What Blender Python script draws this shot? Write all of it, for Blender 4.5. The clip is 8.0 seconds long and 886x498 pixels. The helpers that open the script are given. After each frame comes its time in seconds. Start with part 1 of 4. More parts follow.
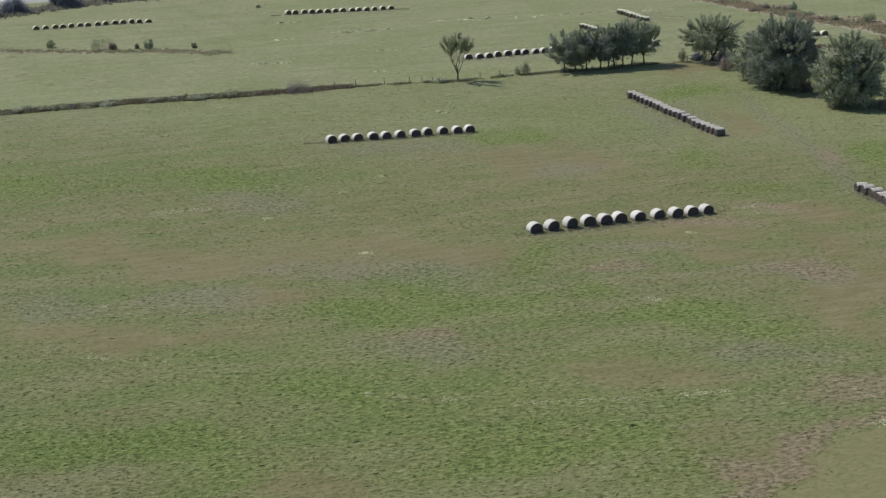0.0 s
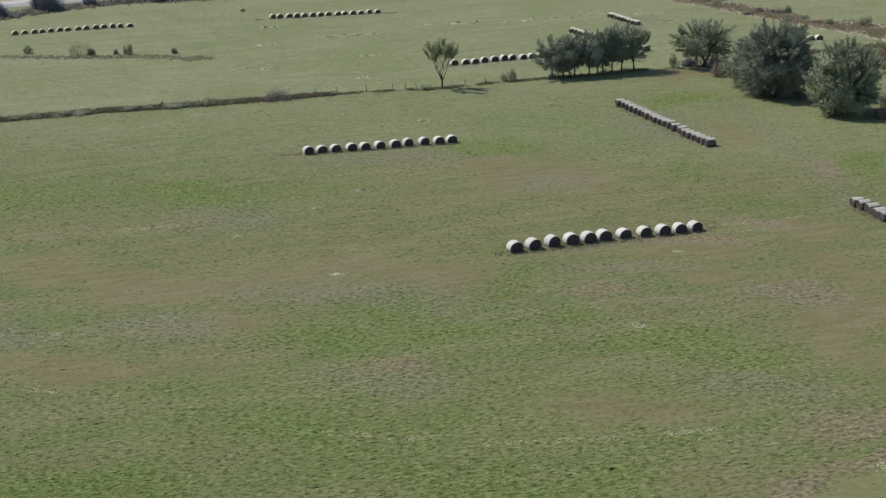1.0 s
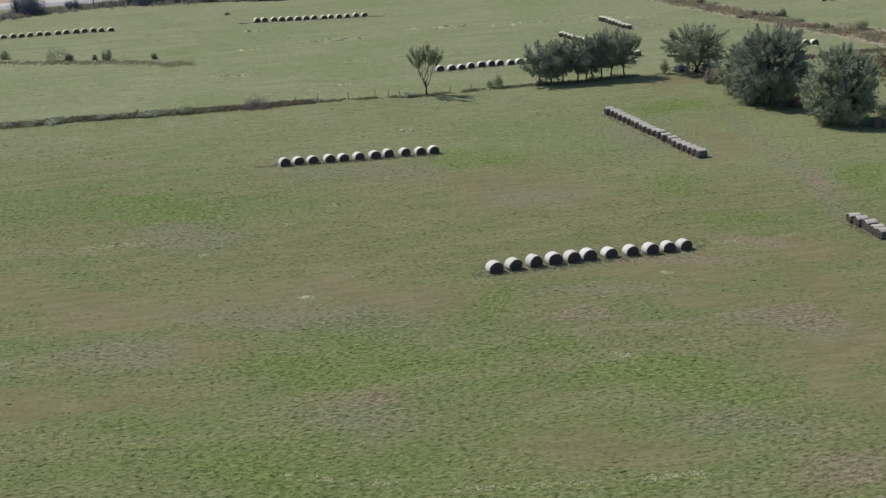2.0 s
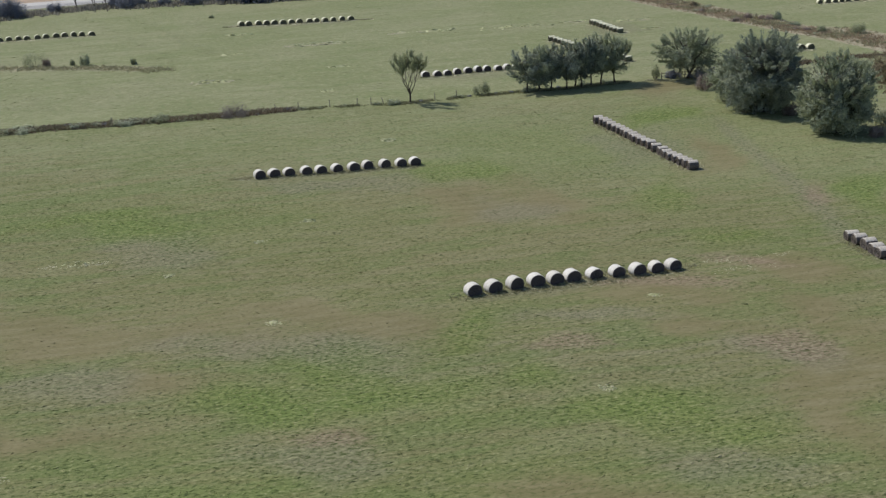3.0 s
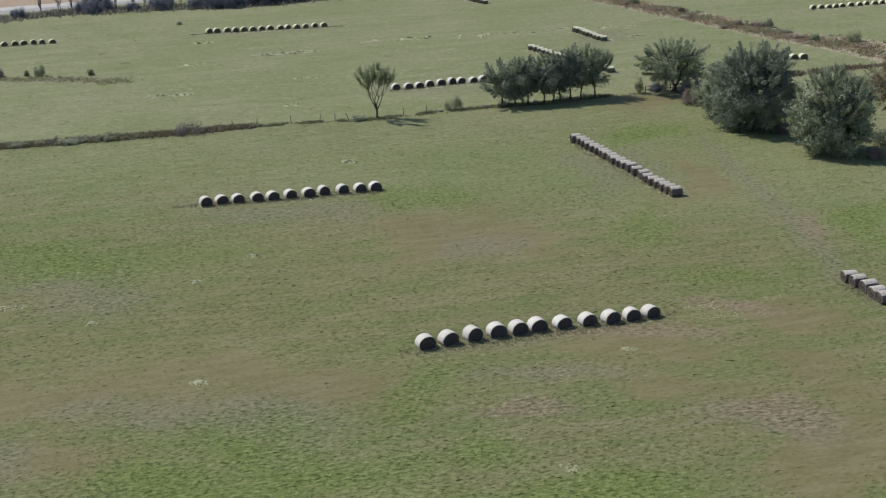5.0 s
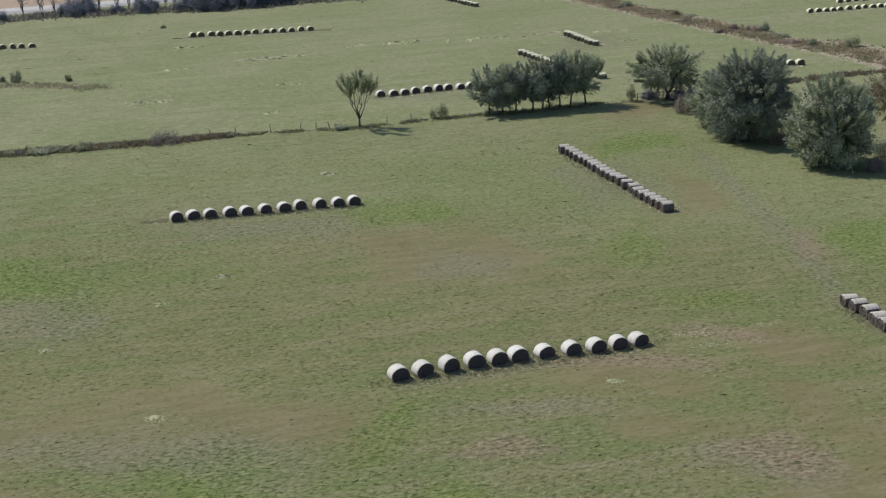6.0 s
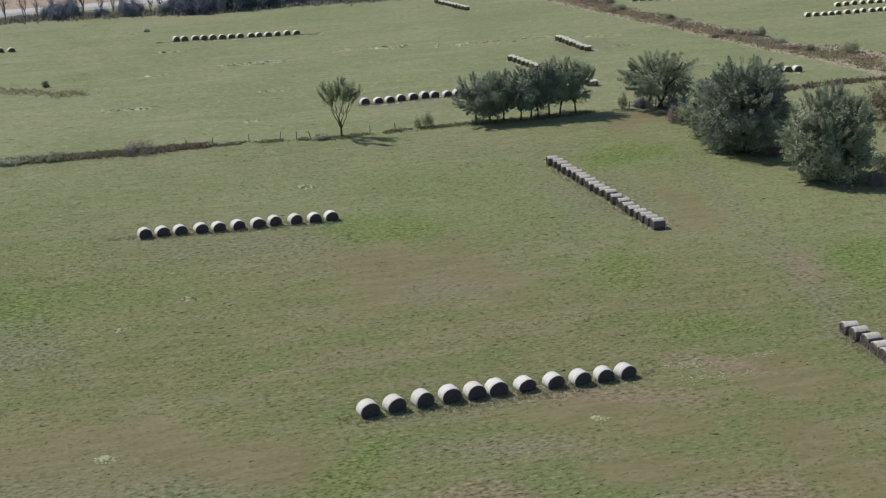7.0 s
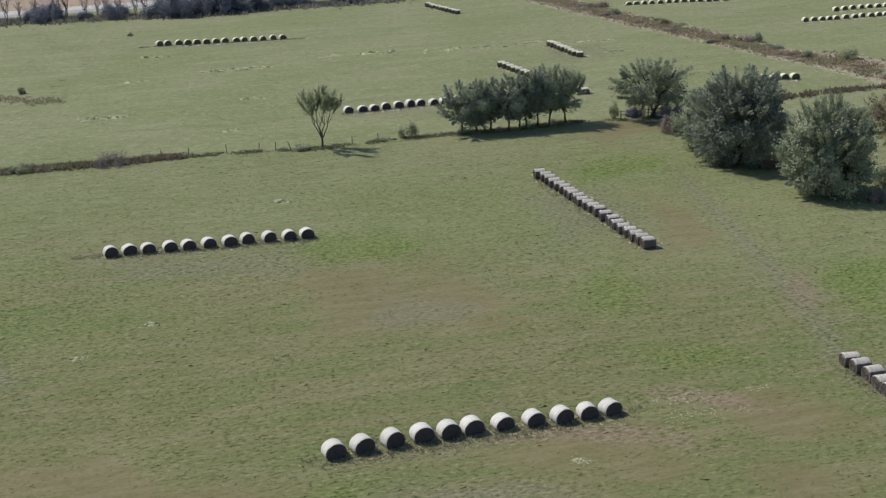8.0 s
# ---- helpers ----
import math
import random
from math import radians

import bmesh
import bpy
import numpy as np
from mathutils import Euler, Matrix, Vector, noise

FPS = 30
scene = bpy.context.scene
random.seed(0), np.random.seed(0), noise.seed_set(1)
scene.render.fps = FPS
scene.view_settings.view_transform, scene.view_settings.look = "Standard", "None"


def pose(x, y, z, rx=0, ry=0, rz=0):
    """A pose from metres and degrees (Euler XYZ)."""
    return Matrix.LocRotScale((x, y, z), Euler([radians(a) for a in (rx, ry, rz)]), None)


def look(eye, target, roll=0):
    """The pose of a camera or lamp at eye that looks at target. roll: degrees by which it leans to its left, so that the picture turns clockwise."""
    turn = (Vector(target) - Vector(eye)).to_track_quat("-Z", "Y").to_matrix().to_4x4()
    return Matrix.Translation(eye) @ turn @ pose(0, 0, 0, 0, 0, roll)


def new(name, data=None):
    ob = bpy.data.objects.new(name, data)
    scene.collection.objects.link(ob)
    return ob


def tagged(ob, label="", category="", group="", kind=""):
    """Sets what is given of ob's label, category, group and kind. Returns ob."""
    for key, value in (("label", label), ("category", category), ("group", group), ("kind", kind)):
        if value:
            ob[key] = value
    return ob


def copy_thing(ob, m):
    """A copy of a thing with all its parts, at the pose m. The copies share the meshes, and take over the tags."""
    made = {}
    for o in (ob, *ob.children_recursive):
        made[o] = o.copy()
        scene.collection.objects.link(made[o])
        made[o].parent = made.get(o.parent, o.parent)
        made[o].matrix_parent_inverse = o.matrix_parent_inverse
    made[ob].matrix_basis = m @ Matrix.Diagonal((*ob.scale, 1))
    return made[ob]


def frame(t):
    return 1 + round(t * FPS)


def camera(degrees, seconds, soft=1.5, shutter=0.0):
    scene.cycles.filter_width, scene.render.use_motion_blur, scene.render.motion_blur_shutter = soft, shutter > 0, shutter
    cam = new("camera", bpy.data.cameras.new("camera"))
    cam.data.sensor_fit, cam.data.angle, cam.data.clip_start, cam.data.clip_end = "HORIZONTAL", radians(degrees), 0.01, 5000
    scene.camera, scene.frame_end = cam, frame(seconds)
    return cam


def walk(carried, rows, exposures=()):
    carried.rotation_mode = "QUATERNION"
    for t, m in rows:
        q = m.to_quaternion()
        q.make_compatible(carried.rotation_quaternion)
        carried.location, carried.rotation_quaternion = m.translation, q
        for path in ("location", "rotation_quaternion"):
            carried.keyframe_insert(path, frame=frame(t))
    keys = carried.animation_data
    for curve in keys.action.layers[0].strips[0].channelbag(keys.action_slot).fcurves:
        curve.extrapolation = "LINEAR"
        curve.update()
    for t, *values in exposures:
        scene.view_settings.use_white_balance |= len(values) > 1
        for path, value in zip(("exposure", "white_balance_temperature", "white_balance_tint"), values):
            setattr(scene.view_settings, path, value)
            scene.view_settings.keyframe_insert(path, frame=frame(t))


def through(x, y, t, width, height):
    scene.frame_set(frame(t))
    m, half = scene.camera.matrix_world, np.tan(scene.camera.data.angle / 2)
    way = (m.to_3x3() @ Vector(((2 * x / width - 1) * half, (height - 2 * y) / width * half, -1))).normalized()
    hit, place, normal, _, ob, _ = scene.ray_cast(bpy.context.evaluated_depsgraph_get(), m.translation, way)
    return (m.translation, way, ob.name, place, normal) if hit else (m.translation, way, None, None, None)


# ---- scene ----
cam = camera(38.0, 8.0, soft=1.3)
PATH = [
    (0, (0.074, -1.204, 44.107), (-28.108, 89.816, 13.757), -2.60),
    (1, (0.247, 6.479, 43.991), (-27.707, 97.571, 13.646), -2.69),
    (2, (0.313, 14.162, 43.835), (-27.405, 105.322, 13.477), -2.76),
    (3, (0.299, 21.831, 43.650), (-27.183, 113.055, 13.269), -2.81),
    (4, (0.227, 29.473, 43.446), (-27.021, 120.758, 13.038), -2.83),
    (5, (0.122, 37.074, 43.232), (-26.899, 128.419, 12.802), -2.83),
    (6, (0.010, 44.620, 43.018), (-26.797, 136.025, 12.579), -2.81),
    (7, (-0.087, 52.098, 42.814), (-26.694, 143.565, 12.387), -2.76),
    (8, (-0.143, 59.494, 42.630), (-26.571, 151.026, 12.242), -2.68),
]
walk(cam, [(t, look(e, g, r)) for t, e, g, r in PATH], [(0, 0.065), (8, 0.06)])

# ---- daylight: clear sky, sun ahead to the left at middle height ----
SUN_TO = Vector((-0.95, 0.31, 0)).normalized()
SUN_EL = radians(49)
world = bpy.data.worlds.new("sky")
scene.world = world
world.use_nodes = True
wn = world.node_tree.nodes
sky = wn.new("ShaderNodeTexSky")
sky.sky_type = "NISHITA"
sky.sun_disc = False
sky.ozone_density = 3.0
sky.sun_elevation = SUN_EL
sky.sun_rotation = math.atan2(SUN_TO.x, SUN_TO.y)
world.node_tree.links.new(sky.outputs[0], wn["Background"].inputs[0])
wn["Background"].inputs[1].default_value = 0.105
lamp = bpy.data.lights.new("sun", "SUN")
lamp.energy, lamp.angle, lamp.color = 3.85, radians(0.55), (1.0, 0.95, 0.865)
sun = new("sun", lamp)
sun.matrix_world = look(Vector((SUN_TO.x, SUN_TO.y, math.tan(SUN_EL))) * 100, (0, 0, 0))


# ---- materials ----
class Nodes:
    """A material's nodes, with short ways to make and join them."""

    def __init__(self, name, rough=0.9):
        self.m = bpy.data.materials.new(name)
        self.m.use_nodes = True
        self.t = self.m.node_tree
        self.b = self.t.nodes["Principled BSDF"]
        self.b.inputs["Roughness"].default_value = rough
        self.b.inputs["Specular IOR Level"].default_value = 0.15

    def put(self, socket, value):
        if hasattr(value, "is_output"):
            self.t.links.new(value, socket)
        elif value is not None:
            socket.default_value = value

    def coord(self, scale=(1, 1, 1), turn=0.0, out="Object"):
        c, m = self.t.nodes.new("ShaderNodeTexCoord"), self.t.nodes.new("ShaderNodeMapping")
        m.inputs["Scale"].default_value = scale
        m.inputs["Rotation"].default_value = (0, 0, turn)
        if out == "World":
            c = self.t.nodes.new("ShaderNodeNewGeometry")
            self.t.links.new(c.outputs["Position"], m.inputs[0])
        else:
            self.t.links.new(c.outputs[out], m.inputs[0])
        return m.outputs[0]

    def noise(self, at, scale, detail=3.0, rough=0.55, twist=0.0):
        n = self.t.nodes.new("ShaderNodeTexNoise")
        self.put(n.inputs["Vector"], at)
        for key, v in (("Scale", scale), ("Detail", detail), ("Roughness", rough), ("Distortion", twist)):
            n.inputs[key].default_value = v
        return n.outputs[0]

    def math(self, op, a, b=None, c=None):
        n = self.t.nodes.new("ShaderNodeMath")
        n.operation = op
        for s, v in zip(n.inputs, (a, b, c)):
            self.put(s, v)
        return n.outputs[0]

    def span(self, v, lo, hi, to_lo=0.0, to_hi=1.0):
        n = self.t.nodes.new("ShaderNodeMapRange")
        n.interpolation_type = "SMOOTHSTEP"
        for s, x in zip(n.inputs, (v, lo, hi, to_lo, to_hi)):
            self.put(s, x)
        return n.outputs[0]

    def mix(self, f, a, b, how="MIX"):
        n = self.t.nodes.new("ShaderNodeMix")
        n.data_type, n.blend_type = "RGBA", how
        self.put(n.inputs[0], f)
        for s, v in ((n.inputs[6], a), (n.inputs[7], b)):
            self.put(s, v if hasattr(v, "is_output") else (*v, 1))
        return n.outputs[2]

    def ramp(self, f, *stops):
        n = self.t.nodes.new("ShaderNodeValToRGB")
        self.put(n.inputs[0], f)
        e = n.color_ramp.elements
        while len(e) < len(stops):
            e.new(0.5)
        for x, (p, c) in zip(e, stops):
            x.position, x.color = p, (*c, 1)
        return n.outputs[0]

    def attr(self, name):
        n = self.t.nodes.new("ShaderNodeAttribute")
        n.attribute_name = name
        return n.outputs["Fac"]

    def island(self):
        return self.t.nodes.new("ShaderNodeNewGeometry").outputs["Random Per Island"]

    def one(self):
        return self.t.nodes.new("ShaderNodeObjectInfo").outputs["Random"]

    def bump(self, height, strength, dist):
        n = self.t.nodes.new("ShaderNodeBump")
        n.inputs["Strength"].default_value, n.inputs["Distance"].default_value = strength, dist
        self.put(n.inputs["Height"], height)
        self.t.links.new(n.outputs[0], self.b.inputs["Normal"])

    def done(self, colour):
        self.put(self.b.inputs["Base Color"], colour)
        return self.m

    def leafy(self, colour, through=0.3, glow=(1.75, 1.8, 1.5)):
        """Thin leaves: part of the light comes through."""
        self.put(self.b.inputs["Base Color"], colour)
        tr, mx = self.t.nodes.new("ShaderNodeBsdfTranslucent"), self.t.nodes.new("ShaderNodeMixShader")
        self.put(tr.inputs[0], self.mix(1.0, colour, glow, "MULTIPLY"))
        mx.inputs[0].default_value = through
        self.t.links.new(self.b.outputs[0], mx.inputs[1])
        self.t.links.new(tr.outputs[0], mx.inputs[2])
        self.t.links.new(mx.outputs[0], self.t.nodes["Material Output"].inputs[0])
        return self.m


MOW = radians(29)  # the way the mower went


def ground_material():
    n = Nodes("mown_pasture", 0.95)
    at = n.coord(out="World")
    turned = n.t.nodes.new("ShaderNodeVectorRotate")
    turned.rotation_type = "Z_AXIS"
    turned.inputs["Angle"].default_value = -MOW
    n.t.links.new(at, turned.inputs["Vector"])
    streak_at = n.t.nodes.new("ShaderNodeVectorMath")
    streak_at.operation = "MULTIPLY"
    n.t.links.new(turned.outputs[0], streak_at.inputs[0])
    streak_at.inputs[1].default_value = (0.22, 1.0, 1.0)
    streak = n.noise(streak_at.outputs[0], 0.9, 5, 0.6, 0.4)
    swath = n.noise(streak_at.outputs[0], 0.22, 3, 0.5, 0.6)
    broad = n.noise(at, 0.035, 4, 0.55, 0.5)
    clump = n.noise(at, 1.1, 4, 0.6)
    fine = n.noise(at, 5.0, 3, 0.65)
    dash_at = n.t.nodes.new("ShaderNodeVectorMath")
    dash_at.operation = "MULTIPLY"
    n.t.links.new(turned.outputs[0], dash_at.inputs[0])
    dash_at.inputs[1].default_value = (1.8, 3.0, 1.0)
    dash = n.noise(dash_at.outputs[0], 1.0, 3, 0.62, 0.3)
    wob = n.math("MULTIPLY_ADD", clump, 0.5, -0.25)
    wob2 = n.math("MULTIPLY_ADD", streak, 0.7, -0.35)
    wobble = n.math("ADD", wob, wob2)

    def cover(name, lo=0.18, hi=0.75):
        return n.span(n.math("ADD", n.attr(name), wobble), lo, hi)

    green = n.mix(n.span(broad, 0.35, 0.65), (0.140, 0.155, 0.061), (0.165, 0.159, 0.077))
    green = n.mix(n.span(streak, 0.42, 0.72), green, (0.190, 0.188, 0.102))
    green = n.mix(n.span(swath, 0.46, 0.62, 0.0, 0.7), green, (0.122, 0.158, 0.056))
    green = n.mix(n.span(swath, 0.46, 0.34, 0.0, 0.6), green, (0.190, 0.186, 0.100))
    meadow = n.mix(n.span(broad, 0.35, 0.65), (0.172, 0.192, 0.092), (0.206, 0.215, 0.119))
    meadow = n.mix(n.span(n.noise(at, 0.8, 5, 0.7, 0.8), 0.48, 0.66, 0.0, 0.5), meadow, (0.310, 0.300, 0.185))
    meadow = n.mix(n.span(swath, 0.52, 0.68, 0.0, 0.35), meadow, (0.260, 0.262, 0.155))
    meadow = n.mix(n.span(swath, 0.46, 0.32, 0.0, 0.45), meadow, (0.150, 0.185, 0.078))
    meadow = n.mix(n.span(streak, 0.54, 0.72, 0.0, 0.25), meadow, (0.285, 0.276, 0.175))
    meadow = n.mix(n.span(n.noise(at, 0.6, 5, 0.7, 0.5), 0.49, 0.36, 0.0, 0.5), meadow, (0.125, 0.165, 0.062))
    far, dry, gray = cover("far_field"), cover("dry", 0.1, 1.0), cover("gray", 0.1, 1.0)
    lush, bare, stubble = cover("lush", 0.1, 1.0), n.math("MAXIMUM", cover("bare", 0.1, 1.0), cover("edge", 0.15, 0.9)), n.span(n.attr("stubble"), 0.25, 0.75)
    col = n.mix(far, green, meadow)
    col = n.mix(n.math("MULTIPLY", lush, 0.72), col, n.mix(n.span(clump, 0.35, 0.65), (0.110, 0.162, 0.037), (0.168, 0.216, 0.063)))
    col = n.mix(n.math("MULTIPLY", dry, 0.85), col, n.mix(n.span(streak, 0.35, 0.68), (0.156, 0.135, 0.069), (0.192, 0.167, 0.092)))
    col = n.mix(n.math("MULTIPLY", gray, 0.52), col, n.mix(n.span(dash, 0.40, 0.62), (0.138, 0.131, 0.088), (0.212, 0.199, 0.143)))
    col = n.mix(n.math("MULTIPLY", bare, 0.6), col, n.mix(n.span(dash, 0.42, 0.62), (0.172, 0.120, 0.088), (0.272, 0.208, 0.160)))
    col = n.mix(cover("scrub"), col, n.mix(n.span(clump, 0.35, 0.65), (0.235, 0.220, 0.145), (0.39, 0.340, 0.260)))
    col = n.mix(cover("plough"), col, n.mix(n.span(streak, 0.35, 0.65), (0.30, 0.225, 0.17), (0.38, 0.295, 0.225)))
    col = n.mix(stubble, col, n.mix(n.span(clump, 0.35, 0.65), (0.165, 0.163, 0.076), (0.192, 0.186, 0.094)))
    # close-cropped dry cover and the far meadow are smooth; lush cover is tufted
    calm = n.math("MAXIMUM", n.math("MULTIPLY", far, 0.55), n.math("MAXIMUM", n.math("MULTIPLY", dry, 0.7), n.math("MULTIPLY", stubble, 0.85)))
    tufty = n.math("SUBTRACT", 1.0, calm)

    def fleck(noise, lo, hi, top, colour, base):
        return n.mix(n.math("MULTIPLY", n.span(noise, lo, hi, 0.0, top), tufty), base, colour)

    col = fleck(fine, 0.44, 0.30, 0.45, (0.075, 0.098, 0.034), col)
    col = fleck(fine, 0.60, 0.78, 0.35, (0.34, 0.33, 0.19), col)
    col = fleck(dash, 0.47, 0.33, 0.9, (0.058, 0.076, 0.026), col)
    col = fleck(dash, 0.55, 0.70, 0.6, (0.29, 0.285, 0.15), col)
    col = n.mix(n.math("MULTIPLY", n.span(dash, 0.53, 0.37, 0.0, 0.6), lush), col, (0.060, 0.088, 0.024))
    h = n.math("ADD", n.math("MULTIPLY", fine, 0.08), n.math("ADD", n.math("MULTIPLY", clump, 0.14), n.math("MULTIPLY", dash, 0.16)))
    n.bump(n.math("MULTIPLY", n.math("SUBTRACT", h, 0.19), tufty), 0.55, 1.0)
    return n.done(col)


def leaf_material(name, dark, mid, light, through=0.3):
    n = Nodes(name, 0.7)
    big = n.noise(n.coord(out="World"), 0.9, 3)
    f = n.math("MULTIPLY_ADD", big, 0.8, n.math("MULTIPLY", n.island(), 0.24))
    return n.leafy(n.ramp(f, (0.2, dark), (0.55, mid), (0.9, light)), through)


def bark_material(name, a, b):
    n = Nodes(name, 0.9)
    at = n.coord((6, 6, 1.2), 0, "World")
    v = n.noise(at, 1.6, 4, 0.6, 0.5)
    n.bump(v, 0.6, 0.04)
    return n.done(n.mix(n.span(v, 0.35, 0.65), a, b))


def blade_material(name, *cols, through=0.35):
    n = Nodes(name, 0.8)
    k = len(cols) - 1
    return n.leafy(n.ramp(n.island(), *[(i / k, c) for i, c in enumerate(cols)]), through, (1.2, 1.2, 1.1))


def wrap_material(name, low, high, stained):
    """Net wrap, grey with weather, with bands round the roll."""
    n = Nodes(name, 0.7)
    at = n.coord()
    bands = n.noise(n.coord((9, 0.4, 0.4)), 1.5, 3, 0.6)
    stain = n.noise(at, 2.2, 4, 0.6)
    net = n.noise(n.coord((14, 30, 30)), 1.0, 2, 0.6)
    c = n.mix(n.span(bands, 0.35, 0.68), low, high)
    c = n.mix(n.span(stain, 0.52, 0.75, 0.0, 0.75), c, stained)
    c = n.mix(n.math("MULTIPLY", n.one(), 0.35), c, stained)
    n.bump(n.math("ADD", net, bands), 0.4, 0.005)
    return n.done(c)


def hay_material(name, a, b, c):
    n = Nodes(name, 0.95)
    at = n.coord()
    s = n.noise(n.coord((3, 14, 14)), 1.3, 4, 0.65, 0.8)
    big = n.noise(at, 1.8, 3)
    col = n.mix(n.span(s, 0.35, 0.65), a, b)
    col = n.mix(n.span(big, 0.5, 0.75, 0, 0.6), col, c)
    n.bump(s, 0.7, 0.02)
    return n.done(col)


M_GROUND = ground_material()
M_WRAP = wrap_material("net_wrap", (0.54, 0.52, 0.48), (0.74, 0.72, 0.685), (0.40, 0.37, 0.31))
# tan wrap for the caps that stand for sunlit bale tops
M_WRAP_CAP = wrap_material("worn_lit_cap_wrap", (0.42, 0.385, 0.34), (0.60, 0.565, 0.505), (0.27, 0.24, 0.21))
M_WRAP_FAR = wrap_material("yellowed_net_wrap", (0.60, 0.585, 0.44), (0.77, 0.755, 0.585), (0.46, 0.445, 0.31))
# old hay, darkened to carry the shade on bale flanks
M_HAY_SHADED = hay_material("shaded_old_hay", (0.105, 0.088, 0.080), (0.185, 0.158, 0.140), (0.078, 0.068, 0.066))
M_HAY = hay_material("weathered_hay", (0.074, 0.062, 0.068), (0.124, 0.106, 0.106), (0.056, 0.048, 0.056))
# olive hay, its colour lightened for haze over the far rows
M_HAY_FAR = hay_material("dark_olive_hay", (0.105, 0.104, 0.072), (0.180, 0.176, 0.118), (0.080, 0.080, 0.060))
M_COIL = hay_material("pale_hay_layer", (0.070, 0.060, 0.055), (0.115, 0.100, 0.088), (0.055, 0.048, 0.046))
M_WEED = blade_material("weed_leaves", (0.085, 0.105, 0.036), (0.120, 0.140, 0.050), (0.165, 0.175, 0.075), (0.24, 0.225, 0.13), through=0.25)
M_STRAW = blade_material("loose_hay", (0.24, 0.235, 0.145), (0.33, 0.32, 0.21), (0.42, 0.405, 0.28), through=0.08)
M_DRYWEED = blade_material("dry_weeds", (0.20, 0.140, 0.100), (0.33, 0.255, 0.185), (0.46, 0.385, 0.285), (0.22, 0.20, 0.125))
M_HEDGEWEED = blade_material("rough_weeds", (0.13, 0.14, 0.08), (0.19, 0.19, 0.115), (0.28, 0.265, 0.175), (0.15, 0.175, 0.085))
M_DITCHGRASS = blade_material("olive_ditch_grass", (0.20, 0.195, 0.12), (0.29, 0.285, 0.18), (0.37, 0.345, 0.24), (0.22, 0.235, 0.14))
M_GREYWEED = blade_material("grey_weeds", (0.17, 0.16, 0.15), (0.25, 0.235, 0.205), (0.33, 0.315, 0.265))
M_BROWNWEED = blade_material("brown_weeds", (0.11, 0.09, 0.068), (0.18, 0.145, 0.11), (0.26, 0.215, 0.165), (0.16, 0.16, 0.10))
M_STRAW_PALE = blade_material("bleached_hay", (0.30, 0.315, 0.165), (0.385, 0.40, 0.22), (0.47, 0.475, 0.29), through=0.1)
# these two leaf tones are lifted and blued for haze and skylit shade
M_LEAF = leaf_material("broad_leaves", (0.120, 0.136, 0.134), (0.248, 0.275, 0.220), (0.350, 0.380, 0.258), 0.18)
M_LEAF_OLIVE = leaf_material("olive_leaves", (0.150, 0.167, 0.146), (0.305, 0.332, 0.238), (0.425, 0.445, 0.280), 0.20)
M_LEAF_GRAY = leaf_material("grey_green_leaves", (0.155, 0.168, 0.120), (0.260, 0.278, 0.190), (0.39, 0.40, 0.265), 0.35)
M_LEAF_RUST = leaf_material("rusty_leaves", (0.140, 0.118, 0.088), (0.215, 0.180, 0.132), (0.30, 0.25, 0.185), 0.4)
M_LEAF_PINK = leaf_material("mauve_twigs", (0.16, 0.125, 0.115), (0.24, 0.195, 0.175), (0.33, 0.275, 0.245), 0.3)
M_LEAF_MAUVE = leaf_material("grey_mauve_twigs", (0.125, 0.105, 0.105), (0.19, 0.165, 0.165), (0.265, 0.235, 0.225), 0.3)
# grey-blue of distant haze put into the leaf colour
M_LEAF_HAZY = leaf_material("hazy_blue_leaves", (0.120, 0.130, 0.175), (0.175, 0.186, 0.240), (0.235, 0.243, 0.290), 0.4)
M_BARK = bark_material("dark_bark", (0.055, 0.045, 0.036), (0.12, 0.10, 0.08))
M_BARK_PALE = bark_material("grey_bark", (0.13, 0.11, 0.09), (0.24, 0.21, 0.17))
M_POST = bark_material("grey_fence_wood", (0.16, 0.14, 0.115), (0.30, 0.27, 0.225))
M_GRAVEL = hay_material("pale_gravel", (0.38, 0.365, 0.35), (0.50, 0.485, 0.47), (0.33, 0.31, 0.29))


# ---- mesh helpers ----
def mesh_of(name, verts, faces, material, smooth=False):
    """A mesh out of arrays; all faces have as many corners as the array is wide."""
    verts, faces = np.asarray(verts, np.float32), np.asarray(faces, np.int32)
    me = bpy.data.meshes.new(name)
    me.vertices.add(len(verts))
    me.vertices.foreach_set("co", verts.ravel())
    k = faces.shape[1]
    me.loops.add(faces.size)
    me.loops.foreach_set("vertex_index", faces.ravel())
    me.polygons.add(len(faces))
    me.polygons.foreach_set("loop_start", np.arange(0, faces.size, k, dtype=np.int32))
    me.polygons.foreach_set("use_smooth", np.full(len(faces), smooth))
    me.update(calc_edges=True)
    me.materials.append(material)
    return me


def part(name, bm, material, parent, label=""):
    """A mesh or bmesh as one object under a thing."""
    me = bm
    if isinstance(bm, bmesh.types.BMesh):
        me = bpy.data.meshes.new(name)
        bm.to_mesh(me)
        bm.free()
        me.materials.append(material)
    ob = new(name, me)
    ob.parent = parent
    return tagged(ob, label)


def thing(name, label, category, group="", m=Matrix()):
    ob = new(name)
    ob.empty_display_size = 0.3
    ob.matrix_world = m
    return tagged(ob, label, category, group)


def swell(x, y):
    """The lie of the land: long, very low swells."""
    x, y = np.asarray(x, float), np.asarray(y, float)
    return (0.10 * np.sin(x * 0.071 + 0.6) * np.cos(y * 0.057 + 1.1) + 0.06 * np.sin(x * 0.19 - y * 0.13 + 2.0)
            + 0.03 * np.sin(x * 0.41 + y * 0.37))


def lie(x, y):
    return float(swell(x, y))


